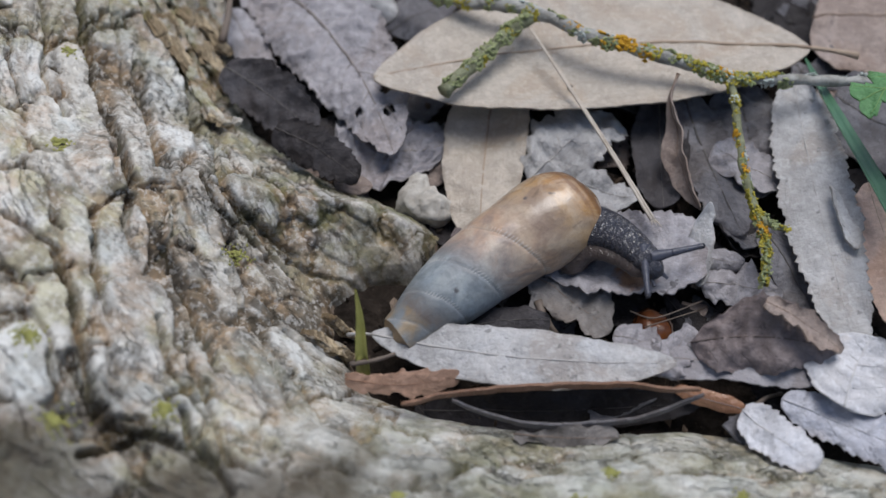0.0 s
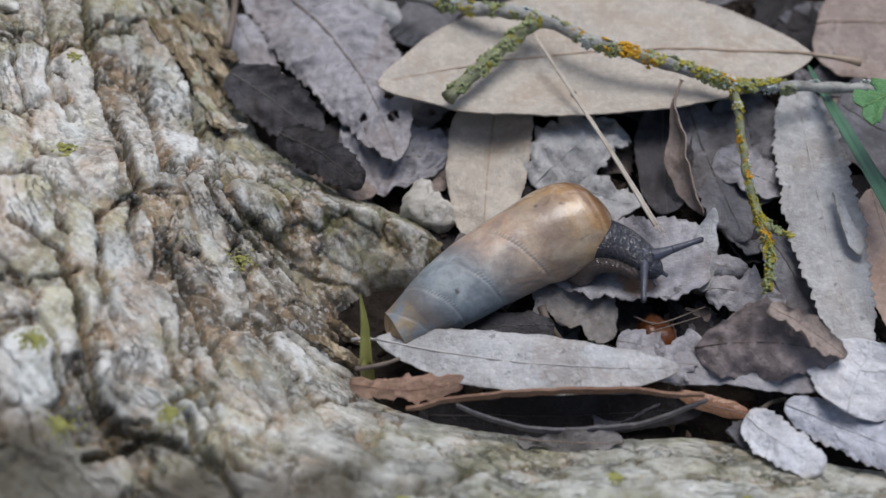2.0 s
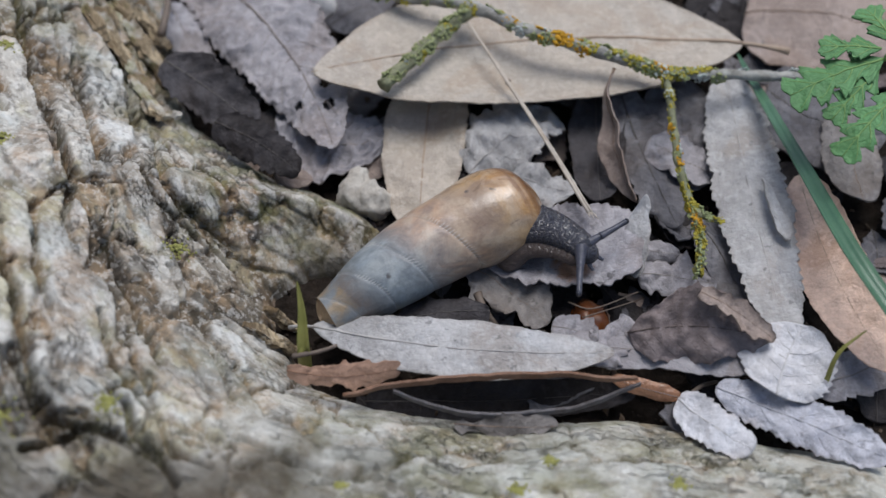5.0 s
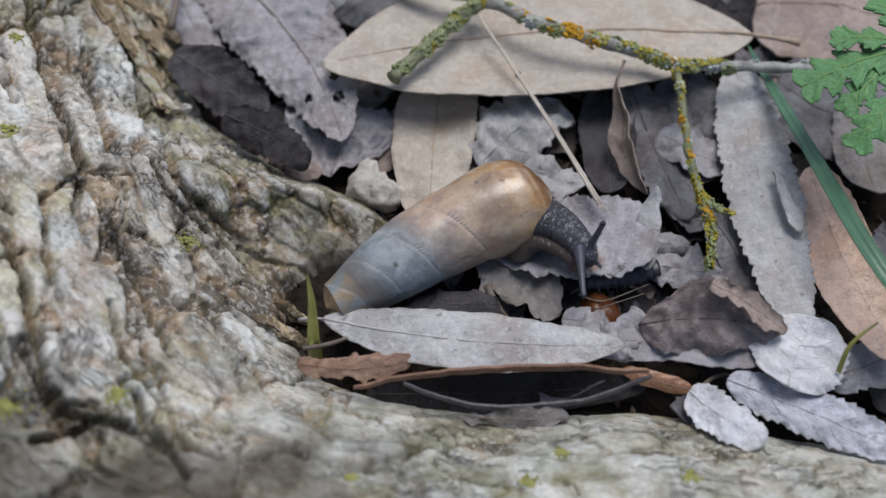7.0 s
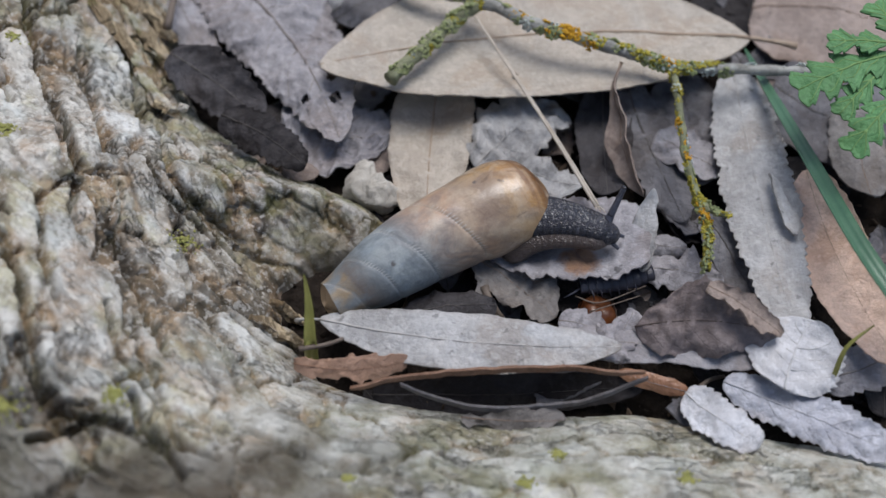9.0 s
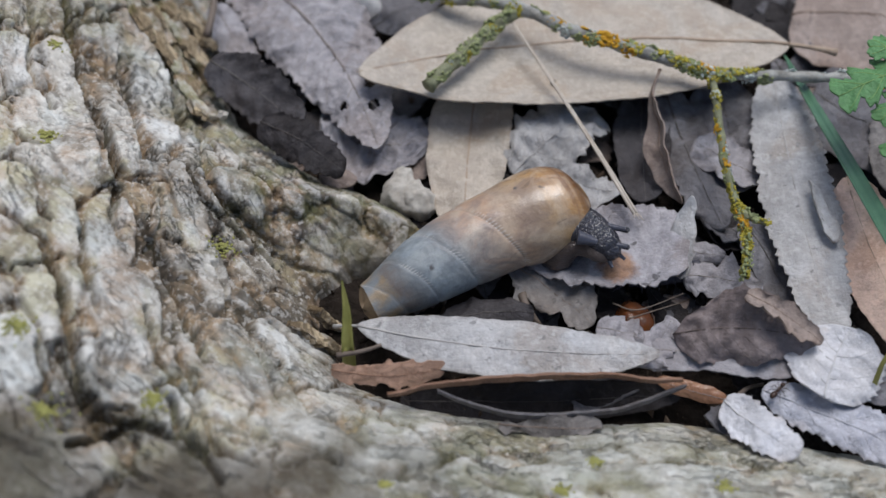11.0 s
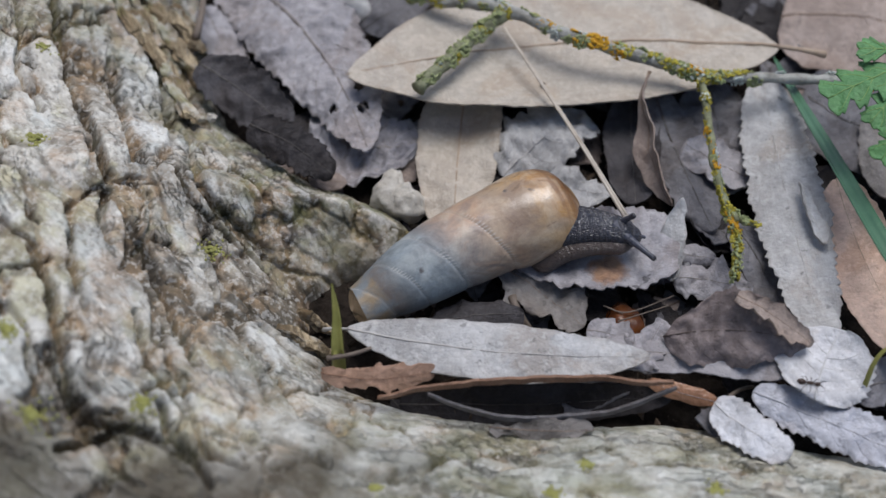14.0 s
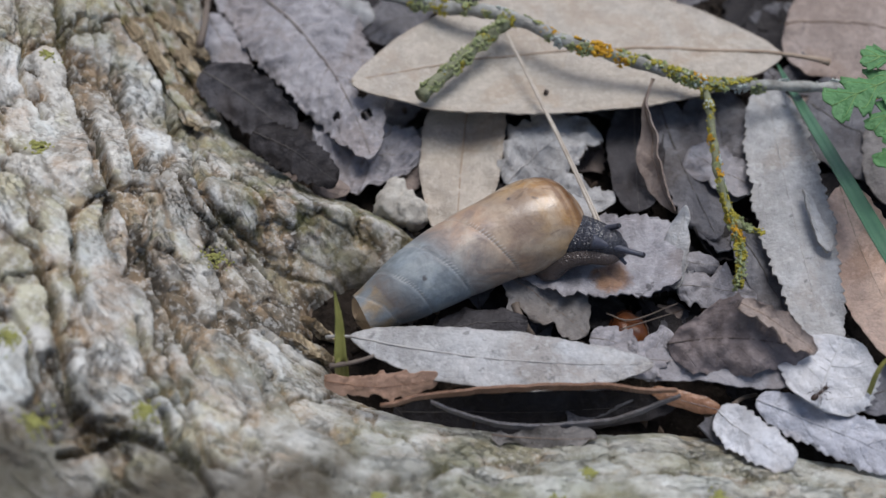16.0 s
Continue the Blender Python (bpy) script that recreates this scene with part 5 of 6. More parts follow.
def crumbs():
    """Soil crumbs and chewed bits in the gaps."""
    rng = random.Random(9)
    verts, faces = [], []
    for _ in range(1500):
        x, y = rng.uniform(-34, 60), rng.uniform(-26, 46)
        if on_foot(x, y):
            continue
        r = rng.uniform(0.12, 0.55) * rng.random() + 0.1
        c = Vector((x, y, -1.6 + rng.uniform(0, 1.6)))
        o = len(verts)
        turn = Euler((rng.uniform(0, 3), rng.uniform(0, 3), rng.uniform(0, 3))).to_matrix()
        long = rng.choice((1.0, 1.3, 3.0))
        for v in ((1, 0, -0.7), (-1, 0, -0.7), (0, 1, -0.7), (0, -1, -0.7), (0.6, 0.6, 0.7), (-0.6, 0.6, 0.7), (-0.6, -0.6, 0.7), (0.6, -0.6, 0.7)):
            verts.append(c + turn @ (Vector((v[0] * long, v[1], v[2] * 0.7)) * r * rng.uniform(0.7, 1.2)))
        faces += [(o, o + 3, o + 1, o + 2), (o + 4, o + 5, o + 6, o + 7), (o, o + 2, o + 4), (o + 2, o + 5, o + 4), (o + 2, o + 1, o + 5), (o + 1, o + 6, o + 5),
                  (o + 1, o + 3, o + 6), (o + 3, o + 7, o + 6), (o + 3, o, o + 7), (o, o + 4, o + 7)]
    me = mesh_of("soil_crumbs", verts, faces, CRUMB, False)
    tagged(new("soil_crumbs", me), "dark brown soil crumbs and chewed plant bits", "soil", kind="stuff")


def crumb_material():
    m = Mat("crumb", 0.9, 0.2)
    rnd = m.n.new("ShaderNodeNewGeometry").outputs["Random Per Island"]
    m.colour(m.ramp(rnd, (0.0, (0.018, 0.013, 0.01)), (0.55, (0.05, 0.036, 0.026)), (0.85, (0.12, 0.085, 0.06)), (1.0, (0.24, 0.19, 0.15))))
    m.bump(m.noise(m.coord(), 1500, 3, 0.6), 0.15)
    return m.m


CRUMB = crumb_material()
crumbs()

# ---- twig with lichen ----
def twig():
    main = smooth_line([(-13.6, 38.4, 7), (-3.2, 33.3, 8), (6.8, 29.3, 10), (15, 24.2, 10.5), (21.8, 21.8, 10), (28.5, 19.5, 9.5), (31.6, 18.6, 9), (37.5, 18.9, 8.5), (47.3, 18.9, 8), (52.1, 18.6, 7.5)], 8)
    short = smooth_line([(8.5, 28.8, 10), (5.3, 26.4, 9.5), (1.1, 21.4, 9.5), (-3.1, 16.4, 9.5)], 8)
    low = smooth_line([(31.2, 18.6, 9), (31.4, 12.2, 8.5), (31.5, 4.9, 8), (32.6, -1.3, 7.5), (33.1, -4.8, 7), (32.5, -8.8, 6)], 8)
    base = main[0]
    ob = thing("twig", base, "slender dead twig crusted with yellow and orange lichen", "twig")
    rng = random.Random(12)
    clumps = {}
    for key, mat in (("o", LICHEN_O), ("y", LICHEN_Y), ("g", LICHEN_G), ("w", LICHEN_W)):
        clumps[key] = [clump_mesh("lichen_clump", mat, 22, 0.75, 0.27, 80 + k) for k in range(3)]

    def stick(name, line, r0, r1, mat, dense, kinds):
        n = len(line)
        pts = [p - base + Vector((rng.uniform(-1, 1), rng.uniform(-1, 1), rng.uniform(-1, 1))) * 0.08 for p in line]
        rad = [(r0 + (r1 - r0) * i / (n - 1)) * (1 + 0.13 * math.sin(i * 1.9) + rng.uniform(-0.08, 0.08)) for i in range(n)]
        v, f = tube(pts, rad, 12, 0.07, 4)
        stem = part(name, mesh_of(name, v, f, mat), ob)
        for _ in range(dense):
            q = rng.random()
            i = min(n - 2, int(q * (n - 1)))
            d = (pts[i + 1] - pts[i]).normalized()
            a = rng.uniform(-1.9, 1.9)
            side = d.cross(Vector((0, 0, 1))).normalized()
            out = Vector((0, 0, 1)) * math.cos(a) + side * math.sin(a)
            spot = pts[i].lerp(pts[i + 1], q * (n - 1) - i) + out * rad[i] * 0.85
            kind = kinds(q, rng.random())
            if not kind or (kind == "w" and q > 0.8 and rng.random() < 0.75):
                continue
            turn = out.to_track_quat("Z", "Y").to_matrix().to_4x4() @ pose(0, 0, 0, 0, 0, rng.uniform(0, 360))
            k = rng.uniform(0.4, 1.25) * (0.75 if r0 < 0.6 else 1.0)
            part("lichen_clump", clumps[kind][rng.randrange(3)], stem, "",
                 Matrix.Translation(spot * MM) @ turn @ Matrix.Diagonal((k, k, k * 0.8, 1)))
        return stem

    stick("main_stem", main, 0.85, 0.6, TWIG, 190, lambda q, r: ("w" if r < 0.7 else "") if 0.80 < q < 0.93 else "w" if r < 0.06 else "o" if (0.28 < q < 0.45 or 0.58 < q < 0.66 or q > 0.93) and r < 0.6 else "y" if r < 0.62 else "g")
    stick("side_branch", short, 0.85, 0.8, TWIG_G, 50, lambda q, r: "g" if r < 0.86 else "w" if r < 0.92 else "y")
    tuft = smooth_line([(32.3, -0.4, 7.6), (33.4, -2, 8), (35.2, -3.4, 8.5)], 6)
    stick("side_branch", tuft, 0.4, 0.3, TWIG_G, 22, lambda q, r: "g" if r < 0.6 else "y" if r < 0.85 else "w")
    stick("side_branch", low, 0.5, 0.4, TWIG_G, 95, lambda q, r: "w" if r < 0.1 else "o" if (0.25 < q < 0.4 or 0.55 < q < 0.72) and r < 0.6 else "y" if r < 0.75 else "g")


twig()


# ---- grass and herb ----
def blade_of_grass(label, points, width, mat, name="grass_blade", fold=0.75):
    line = smooth_line(points, 7)
    base = line[0]
    ob = thing(name, base, label, "grass")
    n = len(line)
    rows, verts, faces = 5, [], []
    for i, p in enumerate(line):
        d = (line[min(i + 1, n - 1)] - line[max(i - 1, 0)]).normalized()
        side = d.cross(Vector((0, 0.45, 1))).normalized()
        up = side.cross(d)
        w = width / 2 * (1 - (i / (n - 1)) ** 2.2 * 0.93)
        for lay in (0.09, -0.09):
            for j in range(rows):
                v = 2 * j / (rows - 1) - 1
                verts.append(p - base + side * (v * w) + up * (fold * w * v * v + lay))
    m = rows * 2
    for i in range(n - 1):
        a = i * m
        for j in range(rows - 1):
            faces.append((a + j, a + j + 1, a + m + j + 1, a + m + j))
            faces.append((a + rows + j + 1, a + rows + j, a + m + rows + j, a + m + rows + j + 1))
        faces.append((a, a + m, a + m + rows, a + rows))
        faces.append((a + rows - 1, a + rows * 2 - 1, a + m + rows * 2 - 1, a + m + rows - 1))
    part("blade", mesh_of("blade", verts, faces, mat), ob)
    return ob


blade_of_grass("long dark green blade of grass", [(51, -20.4, 13), (47.5, -11.1, 13), (45, 3.3, 10), (42.6, 18.2, 6.5), (41.5, 25.8, 5)], 2.3, GRASS)
blade_of_grass("short yellow-green grass tip", [(-11.5, -19.2, 3), (-11.5, -18.3, 6), (-11.6, -15.8, 9), (-12, -13.3, 12)], 1.5, GRASS_Y)
blade_of_grass("thin yellow-green stem among leaves", [(45.1, -21.9, 5), (46, -20.2, 8), (48.6, -18.6, 10)], 0.6, GRASS_Y)


def herb():
    leaflets = [(53.5, 11.0, 20, 42.7, 7.4, 18, 6.6), (52.7, 9.6, 19.6, 46.9, 4.1, 17.5, 4.2), (54.4, 6.3, 20, 47.4, -0.6, 17, 5.0), (53.1, 11.7, 20.5, 46.6, 12.9, 20, 4.0), (54.4, 12.5, 21, 52.3, 17.6, 21, 4.2)]
    root = Vector((53.5, 10.8, 20.5))
    ob = thing("herb_leaf", root, "fresh green deeply lobed leaf of a small herb", "plant")
    for k, (bx, by, bz, tx, ty, tz, w) in enumerate(leaflets):
        args = dict(base=(bx, by, bz), tip=(tx, ty, tz), width=w, tooth=0.5, pitch=0.9, wide=0.5, blunt=0.38, cup=-0.3, seed=k + 3, ripple=0.25, arch=0.5, lobe=0.6, lobes=max(2, round(math.dist((bx, by), (tx, ty)) / 2.7)), sweep=0.55, crumple=0.2, pleat=0.1)
        me, at, half, length = leaf_mesh("leaflet", LEAF["green"], args, (), 0.2)
        lob = part("leaflet", me, ob, m=Matrix.Translation((Vector((bx, by, bz)) - root) * MM))
        pts = [at(q / 12, 0, 0.1) for q in range(13)]
        v, f = tube(pts, [0.16 * (1 - 0.7 * q / 12) for q in range(13)], 6)
        part("midrib", mesh_of("midrib", v, f, RIB["green"]), lob)
        for q in range(4):
            for sgn in (-1, 1):
                pts = [at(min(0.97, 0.15 + q * 0.19 + 0.16 * e / 5), sgn * 0.85 * e / 5, 0.09) for e in range(6)]
                v, f = tube(pts, [0.09 - 0.01 * e for e in range(6)], 5)
                part("vein", mesh_of("vein", v, f, RIB["green"]), lob)
    line = smooth_line([(0, 0, 0), (6, -1, -3), (11, -2, -12), (12, -2, -root.z - 1.5)], 6)
    v, f = tube(line, [0.45] * len(line), 8, 0.05)
    part("stalk", mesh_of("stalk", v, f, RIB["green"]), ob)


herb()


# ---- stone, seed, bits ----
def stone(at, size, label, mat, seed, name="stone", category="stone", lump=1.0):
    bm = bmesh.new()
    bmesh.ops.create_icosphere(bm, subdivisions=4, radius=1.0)
    for v in bm.verts:
        p = v.co.copy()
        k = 1 + lump * (0.6 * noise.noise(p * 1.35 + Vector((seed, 0, 0))) + 0.2 * noise.noise(p * 3.1 + Vector((seed, 5, 0))) + 0.05 * noise.noise(p * 8))
        q = p * k
        v.co = Vector((q.x * size[0], q.y * size[1], q.z * size[2]))
    ob = thing(name, at, label, category)
    part_bm("body", bm, mat, ob)
    return ob


def pebble(at, label):
    """An angular two-lobed pebble with a chipped, pitted skin."""
    verts, faces = [], []
    rng = random.Random(17)
    for corners in (((-3.4, -0.9), (-2.5, 1.8), (-0.7, 3.9), (0.4, 3.0), (1.3, -2.9), (-1.2, -2.3)), ((-0.4, 1.0), (1.1, 0.9), (3.3, -0.6), (3.0, -2.2), (1.4, -3.1), (-0.8, -2.4))):
        bm = bmesh.new()
        for x, y in corners:
            bm.verts.new((x, y, -2.0))
            bm.verts.new((x * 1.05, y * 1.05, 0.2 + rng.uniform(-0.4, 0.4)))
            bm.verts.new((x * 0.62, y * 0.62, 1.7 + rng.uniform(-0.5, 0.6)))
        bmesh.ops.convex_hull(bm, input=bm.verts)
        bmesh.ops.subdivide_edges(bm, edges=bm.edges, cuts=5, use_grid_fill=True)
        bmesh.ops.triangulate(bm, faces=bm.faces)
        for _ in range(2):
            bmesh.ops.smooth_vert(bm, verts=bm.verts, factor=0.5, use_axis_x=True, use_axis_y=True, use_axis_z=True)
        bm.normal_update()
        for v in bm.verts:
            v.co += v.normal * (0.45 * noise.noise(v.co * 0.9) + 0.22 * noise.noise(v.co * 2.3) + 0.1 * noise.noise(v.co * 5.5))
        bm.verts.index_update()
        o = len(verts)
        verts += [v.co.copy() for v in bm.verts]
        faces += [tuple(o + v.index for v in f.verts) for f in bm.faces]
        bm.free()
    ob = thing("pebble", at, label, "stone")
    part("body", mesh_of("body", verts, faces, STONE), ob)


pebble((-5.5, 6.1, 1.6), "pale knobbly limestone pebble beside the root")
stone((20.4, -11.6, 0.9), (2.3, 2.6, 1.8), "glossy red-brown seed in the litter", SEED, 9.0, "seed", "seed", 0.3)
stone((-28, 13.9, 7), (0.6, 0.5, 0.5), "tiny white pebble on the bark", STONE, 4.0, "pebble", "stone")
stone((12.1, 19.2, 6.9), (0.28, 0.4, 0.25), "tiny dark grain on a leaf", ANT, 4.0, "grain", "grain")


def straw():
    a, b = Vector((7.3, 26.7, 9.5)), Vector((20.8, -0.4, 6.5))
    ob = thing("straw", a, "bleached split straw lying across a fallen leaf", "straw")
    d = b - a
    line = smooth_line([(0, 0, 0), d * 0.35 + Vector((0.1, 0.0, 0.2)), d * 0.7 + Vector((0.1, 0.0, 0.3)), d], 7)
    n = len(line)
    for off in (-1, 1):
        side = Vector((d.y, -d.x, 0)).normalized() * off
        pts = [p + side * (0.07 + 0.10 * i / n) for i, p in enumerate(line)]
        v, f = tube(pts, [0.12 + 0.08 * (i / n) for i in range(n)], 8, 0.08, 3 + off)
        part("strand", mesh_of("strand", v, f, STRAW), ob)
    for k in range(3):
        tipv = [d + Vector((0.2 * k - 0.2, 0, 0)), d * 1.012 + Vector((0.35 * k - 0.3, -0.15, 0.15)), d * 1.025 + Vector((0.55 * k - 0.5, -0.2 * k, 0.1))]
        v, f = tube(tipv, [0.12, 0.09, 0.04], 5)
        part("fibre", mesh_of("fibre", v, f, STRAW), ob)
    return ob


STRAW_OB = straw()


def stick_bit(label, points, r, mat=None, name="small_stem", category="stem"):
    line = smooth_line(points, 5)
    ob = thing(name, line[0], label, category)
    n = len(line)
    v, f = tube([p - line[0] for p in line], [r * (1 - 0.35 * i / n) for i in range(n)], 8, 0.1, int(r * 100))
    part("body", mesh_of("body", v, f, mat or STEM), ob)
    return ob


stick_bit("short dark stalk in the litter", [(7.7, -8.8, 2.5), (8.4, -10.7, 2), (9.8, -12, 0.5)], 0.55)
stick_bit("thin dark stalk at the bark", [(-12.7, -19, 6), (-10, -18.5, 6), (-7.9, -17.7, 6)], 0.3)
stick_bit("thin dry root fibre in the litter", [(18, -10.1, 2.5), (20.7, -11.3, 3), (26, -9.1, 3)], 0.1)
stick_bit("thin dry root fibre in the litter", [(19.4, -12.5, 3), (22.5, -11.7, 3.5), (25.3, -10.4, 3)], 0.09)
stick_bit("dark dry stalk under the leaves", [(29.5, -23.4, 3), (31.8, -20.9, 2), (34, -19.7, 1)], 0.3)
stick_bit("pale upright leaf stalk at the back", [(-31.9, 29.7, 4), (-31.3, 33.2, 5), (-31.2, 38.4, 6)], 0.55)


# ---- snail ----
SHELL_LEN = 27.6


def snail_shell():
    """The shell along +z from its broken tip; the seams wind round it."""
    nu, nt = 260, 160
    k_at = lambda u: float(np.interp(u, [-0.1, 0.10, 0.25, 0.43, 0.655, 1.02], [-1.6, 0, 1, 2, 3, 4.15]))
    us = np.linspace(0, 1.0, nu + 1)
    rs = np.interp(us, [0, 0.05, 0.12, 0.25, 0.40, 0.52, 0.64, 0.71, 0.78, 0.84, 0.90, 0.945, 0.975, 1.0],
                   [2.45, 2.7, 3.2, 4.0, 4.45, 4.68, 4.85, 5.2, 5.44, 5.5, 5.25, 4.65, 3.7, 1.9])
    pad = np.pad(rs, 8, mode="edge")
    rs = np.convolve(pad, np.hanning(19) / np.hanning(19).sum(), "same")[8:-8]
    verts, seam, turn, lip = [], [], [], []
    for i in range(nu + 1):
        u = i / nu
        for j in range(nt):
            th = 2 * math.pi * j / nt
            w = k_at(u + 0.045 * math.sin(th)) - th / (2 * math.pi)
            fr = w - math.floor(w)
            live = 1.0 if u < 0.70 else max(0.0, 1 - (u - 0.70) / 0.10)
            bulge = 1 + live * (0.014 * math.sin(math.pi * fr) - 0.02 * math.exp(-(min(fr, 1 - fr) / 0.03) ** 2) - 0.012 * math.exp(-fr / 0.06))
            r = rs[i] * bulge
            z = u * SHELL_LEN + 0.05 * math.sin(th * 3 + u * 40)
            verts.append((r * math.cos(th), r * math.sin(th) + 1.1 * math.sin(math.pi * min(1.0, u * 1.04)), z))
            seam.append(live * max(0.0, 1 - min(fr / 0.15, (1 - fr) / 0.02)))
            lip.append(live * math.exp(-((fr - 0.03) / 0.02) ** 2))
            turn.append(live * math.exp(-(min(fr, 1 - fr) / 0.022) ** 2))
    faces = [(i * nt + j, i * nt + (j + 1) % nt, (i + 1) * nt + (j + 1) % nt, (i + 1) * nt + j) for i in range(nu) for j in range(nt)]
    faces.append(tuple(range(nu * nt, (nu + 1) * nt)))
    me = mesh_of("shell", verts, faces, SHELL)
    me.attributes.new("suture", 'FLOAT', 'POINT').data.foreach_set("value", seam)
    me.attributes.new("lip", 'FLOAT', 'POINT').data.foreach_set("value", lip)
    me.attributes.new("seam", 'FLOAT', 'POINT').data.foreach_set("value", turn)
    return me


SNAIL = thing("snail", (0, 0, 0), "decollate land snail with a long amber and grey shell, creeping", "snail")
shell = part("shell", snail_shell(), SNAIL, "glossy tapering shell, amber, pinkish and bluish grey")
pv = [(2.45 * math.cos(a) * q, 2.45 * math.sin(a) * q, 0.25 - 0.9 * (1 - q * q) + 0.25 * math.sin(3 * a)) for q in (1.0, 0.8, 0.55, 0.3, 0.05) for a in [2 * math.pi * k / 32 for k in range(32)]]
pf = [(i * 32 + k, (i + 1) * 32 + k, (i + 1) * 32 + (k + 1) % 32, i * 32 + (k + 1) % 32) for i in range(4) for k in range(32)] + [tuple(range(128, 160))]
part("plug", mesh_of("plug", pv, pf, PLUG), shell, "tan plug closing the broken tip")


def ellipsoid(name, a, b, c, mat, lump=0.06, seed=0, sub=4):
    bm = bmesh.new()
    bmesh.ops.create_icosphere(bm, subdivisions=sub, radius=1.0)
    for v in bm.verts:
        k = 1 + lump * noise.noise(v.co * 2.2 + Vector((seed, 0, 0)))
        v.co = Vector((v.co.x * a, v.co.y * b, v.co.z * c)) * k
    return part_bm(name, bm, mat, SNAIL)


NECK = [ellipsoid("neck", 2.3 - 0.05 * k, 3.2 - 0.115 * k, 2.5 - 0.085 * k, SKIN, 0.02, 1) for k in range(14)]
HEAD = ellipsoid("head", 1.85, 1.45, 1.35, SKIN, 0.05, 11)
SOLE = [ellipsoid("foot", 2.6 - 0.05 * k, 3.9 - 0.13 * k, 1.8 - 0.04 * k, FOOT, 0.03, 20) for k in range(14)]


def tentacle(name, length, r, thick, label, eyed=True):
    n = 14
    pts = [(length * i / n, 0, 0) for i in range(n + 1)]
    rad = [r * (0.82 + (thick - 0.82) * (1 - i / n) ** 1.4) for i in range(n - 2)] + [r * 0.92, r * 1.0, r * 0.6]
    v, f = tube(pts, rad, 14)
    ob = part(name, mesh_of(name, v, f, TENTACLE), SNAIL, label)
    if eyed:
        bm = bmesh.new()
        bmesh.ops.create_icosphere(bm, subdivisions=2, radius=r * 0.95)
        part_bm("eye", bm, SKIN, ob, "", pose((length - 0.1) * MM, 0, 0))
    return ob


TENT = [tentacle("tentacle", 3.6, 0.36, 1.25, "upper tentacle with an eye at its tip") for _ in range(2)]
STALK = [tentacle("tentacle_base", 3.2, 0.46, 1.9, "thick base of an upper tentacle", False) for _ in range(2)]
FEELER = [tentacle("feeler", 0.9, 0.22, 1.3, "short lower feeler", False) for _ in range(2)]


# ---- woodlouse and ant ----
def woodlouse():
    ob = thing("woodlouse", (0, 0, 0), "dark grey woodlouse under the edge of a leaf", "insect")
    for k in range(10):
        x = -3.9 + k * 0.86
        w = 1.55 * math.sqrt(max(0.15, 1 - (x / 5.2) ** 2))
        v, f = [], []
        for i in range(5):
            for j in range(17):
                a = math.pi * j / 16
                q = 1 + 0.07 * (i / 4)
                v.append((x + 1.0 * i / 4, w * q * math.cos(a), w * 0.78 * q * math.sin(a)))
        f = [(i * 17 + j, i * 17 + j + 1, (i + 1) * 17 + j + 1, (i + 1) * 17 + j) for i in range(4) for j in range(16)]
        f += [tuple(range(17)), tuple(reversed(range(68, 85)))]
        part("plate", mesh_of("plate", v, f, SLATE), ob)
    for s in (-1, 1):
        v, f = tube([(-3.9, 0.5 * s, 0.3), (-5.0, 1.1 * s, 0.5), (-6.0, 1.3 * s, 0.2)], [0.14, 0.11, 0.06], 6)
        part("antenna", mesh_of("antenna", v, f, SLATE), ob)
        for k in range(6):
            x = -2.8 + k * 1.0
            v, f = tube([(x, 0.9 * s, 0.4), (x + 0.1, 1.7 * s, 0.35), (x + 0.2, 2.0 * s, -0.3)], [0.13, 0.1, 0.05], 5)
            part("leg", mesh_of("leg", v, f, SLATE), ob)
    return ob


def ant():
    ob = thing("ant", (0, 0, 0), "small dark brown ant walking on a pale leaf", "insect")
    for name, x, a, b in (("abdomen", -0.85, 0.52, 0.34), ("thorax", 0.05, 0.44, 0.2), ("head", 0.8, 0.32, 0.26)):
        bm = bmesh.new()
        bmesh.ops.create_icosphere(bm, subdivisions=3, radius=1.0)
        for v in bm.verts:
            v.co = Vector((x + v.co.x * a, v.co.y * b, 0.55 + v.co.z * b))
        part_bm(name, bm, ANT, ob)
    for s in (-1, 1):
        for k, dx in enumerate((-0.7, 0.0, 0.6)):
            x = 0.1 + 0.25 * (k - 1)
            v, f = tube([(x, 0.15 * s, 0.5), (x + dx * 0.55, 0.55 * s, 0.75), (x + dx * 1.1, 0.95 * s, 0.02)], [0.05, 0.04, 0.025], 5)
            part("leg", mesh_of("leg", v, f, ANT), ob)
        v, f = tube([(1.0, 0.12 * s, 0.6), (1.3, 0.3 * s, 0.8), (1.6, 0.42 * s, 0.5)], [0.05, 0.04, 0.03], 5)
        part("antenna", mesh_of("antenna", v, f, ANT), ob)
    return ob


WOODLOUSE, ANT_OB = woodlouse(), ant()


# ---- what moves ----
def along(p, x, up=(0, 0, 1)):
    """A pose at p (mm) whose x axis runs along x."""
    x = Vector(x).normalized()
    y = Vector(up).cross(x).normalized()
    z = x.cross(y)
    m = Matrix((x, y, z)).transposed().to_4x4()
    m.translation = Vector(p) * MM
    return m


def shell_pose(ax, ay, az, heading, rise):
    """The shell's tip and the way its long axis points (degrees)."""
    h, e = radians(heading), radians(rise)
    z = Vector((math.cos(h) * math.cos(e), math.sin(h) * math.cos(e), math.sin(e)))
    y = Vector((0, 0, 1)).cross(z).normalized()
    m = Matrix((y.cross(z), y, z)).transposed().to_4x4()
    m.translation = Vector((ax, ay, az)) * MM
    return m


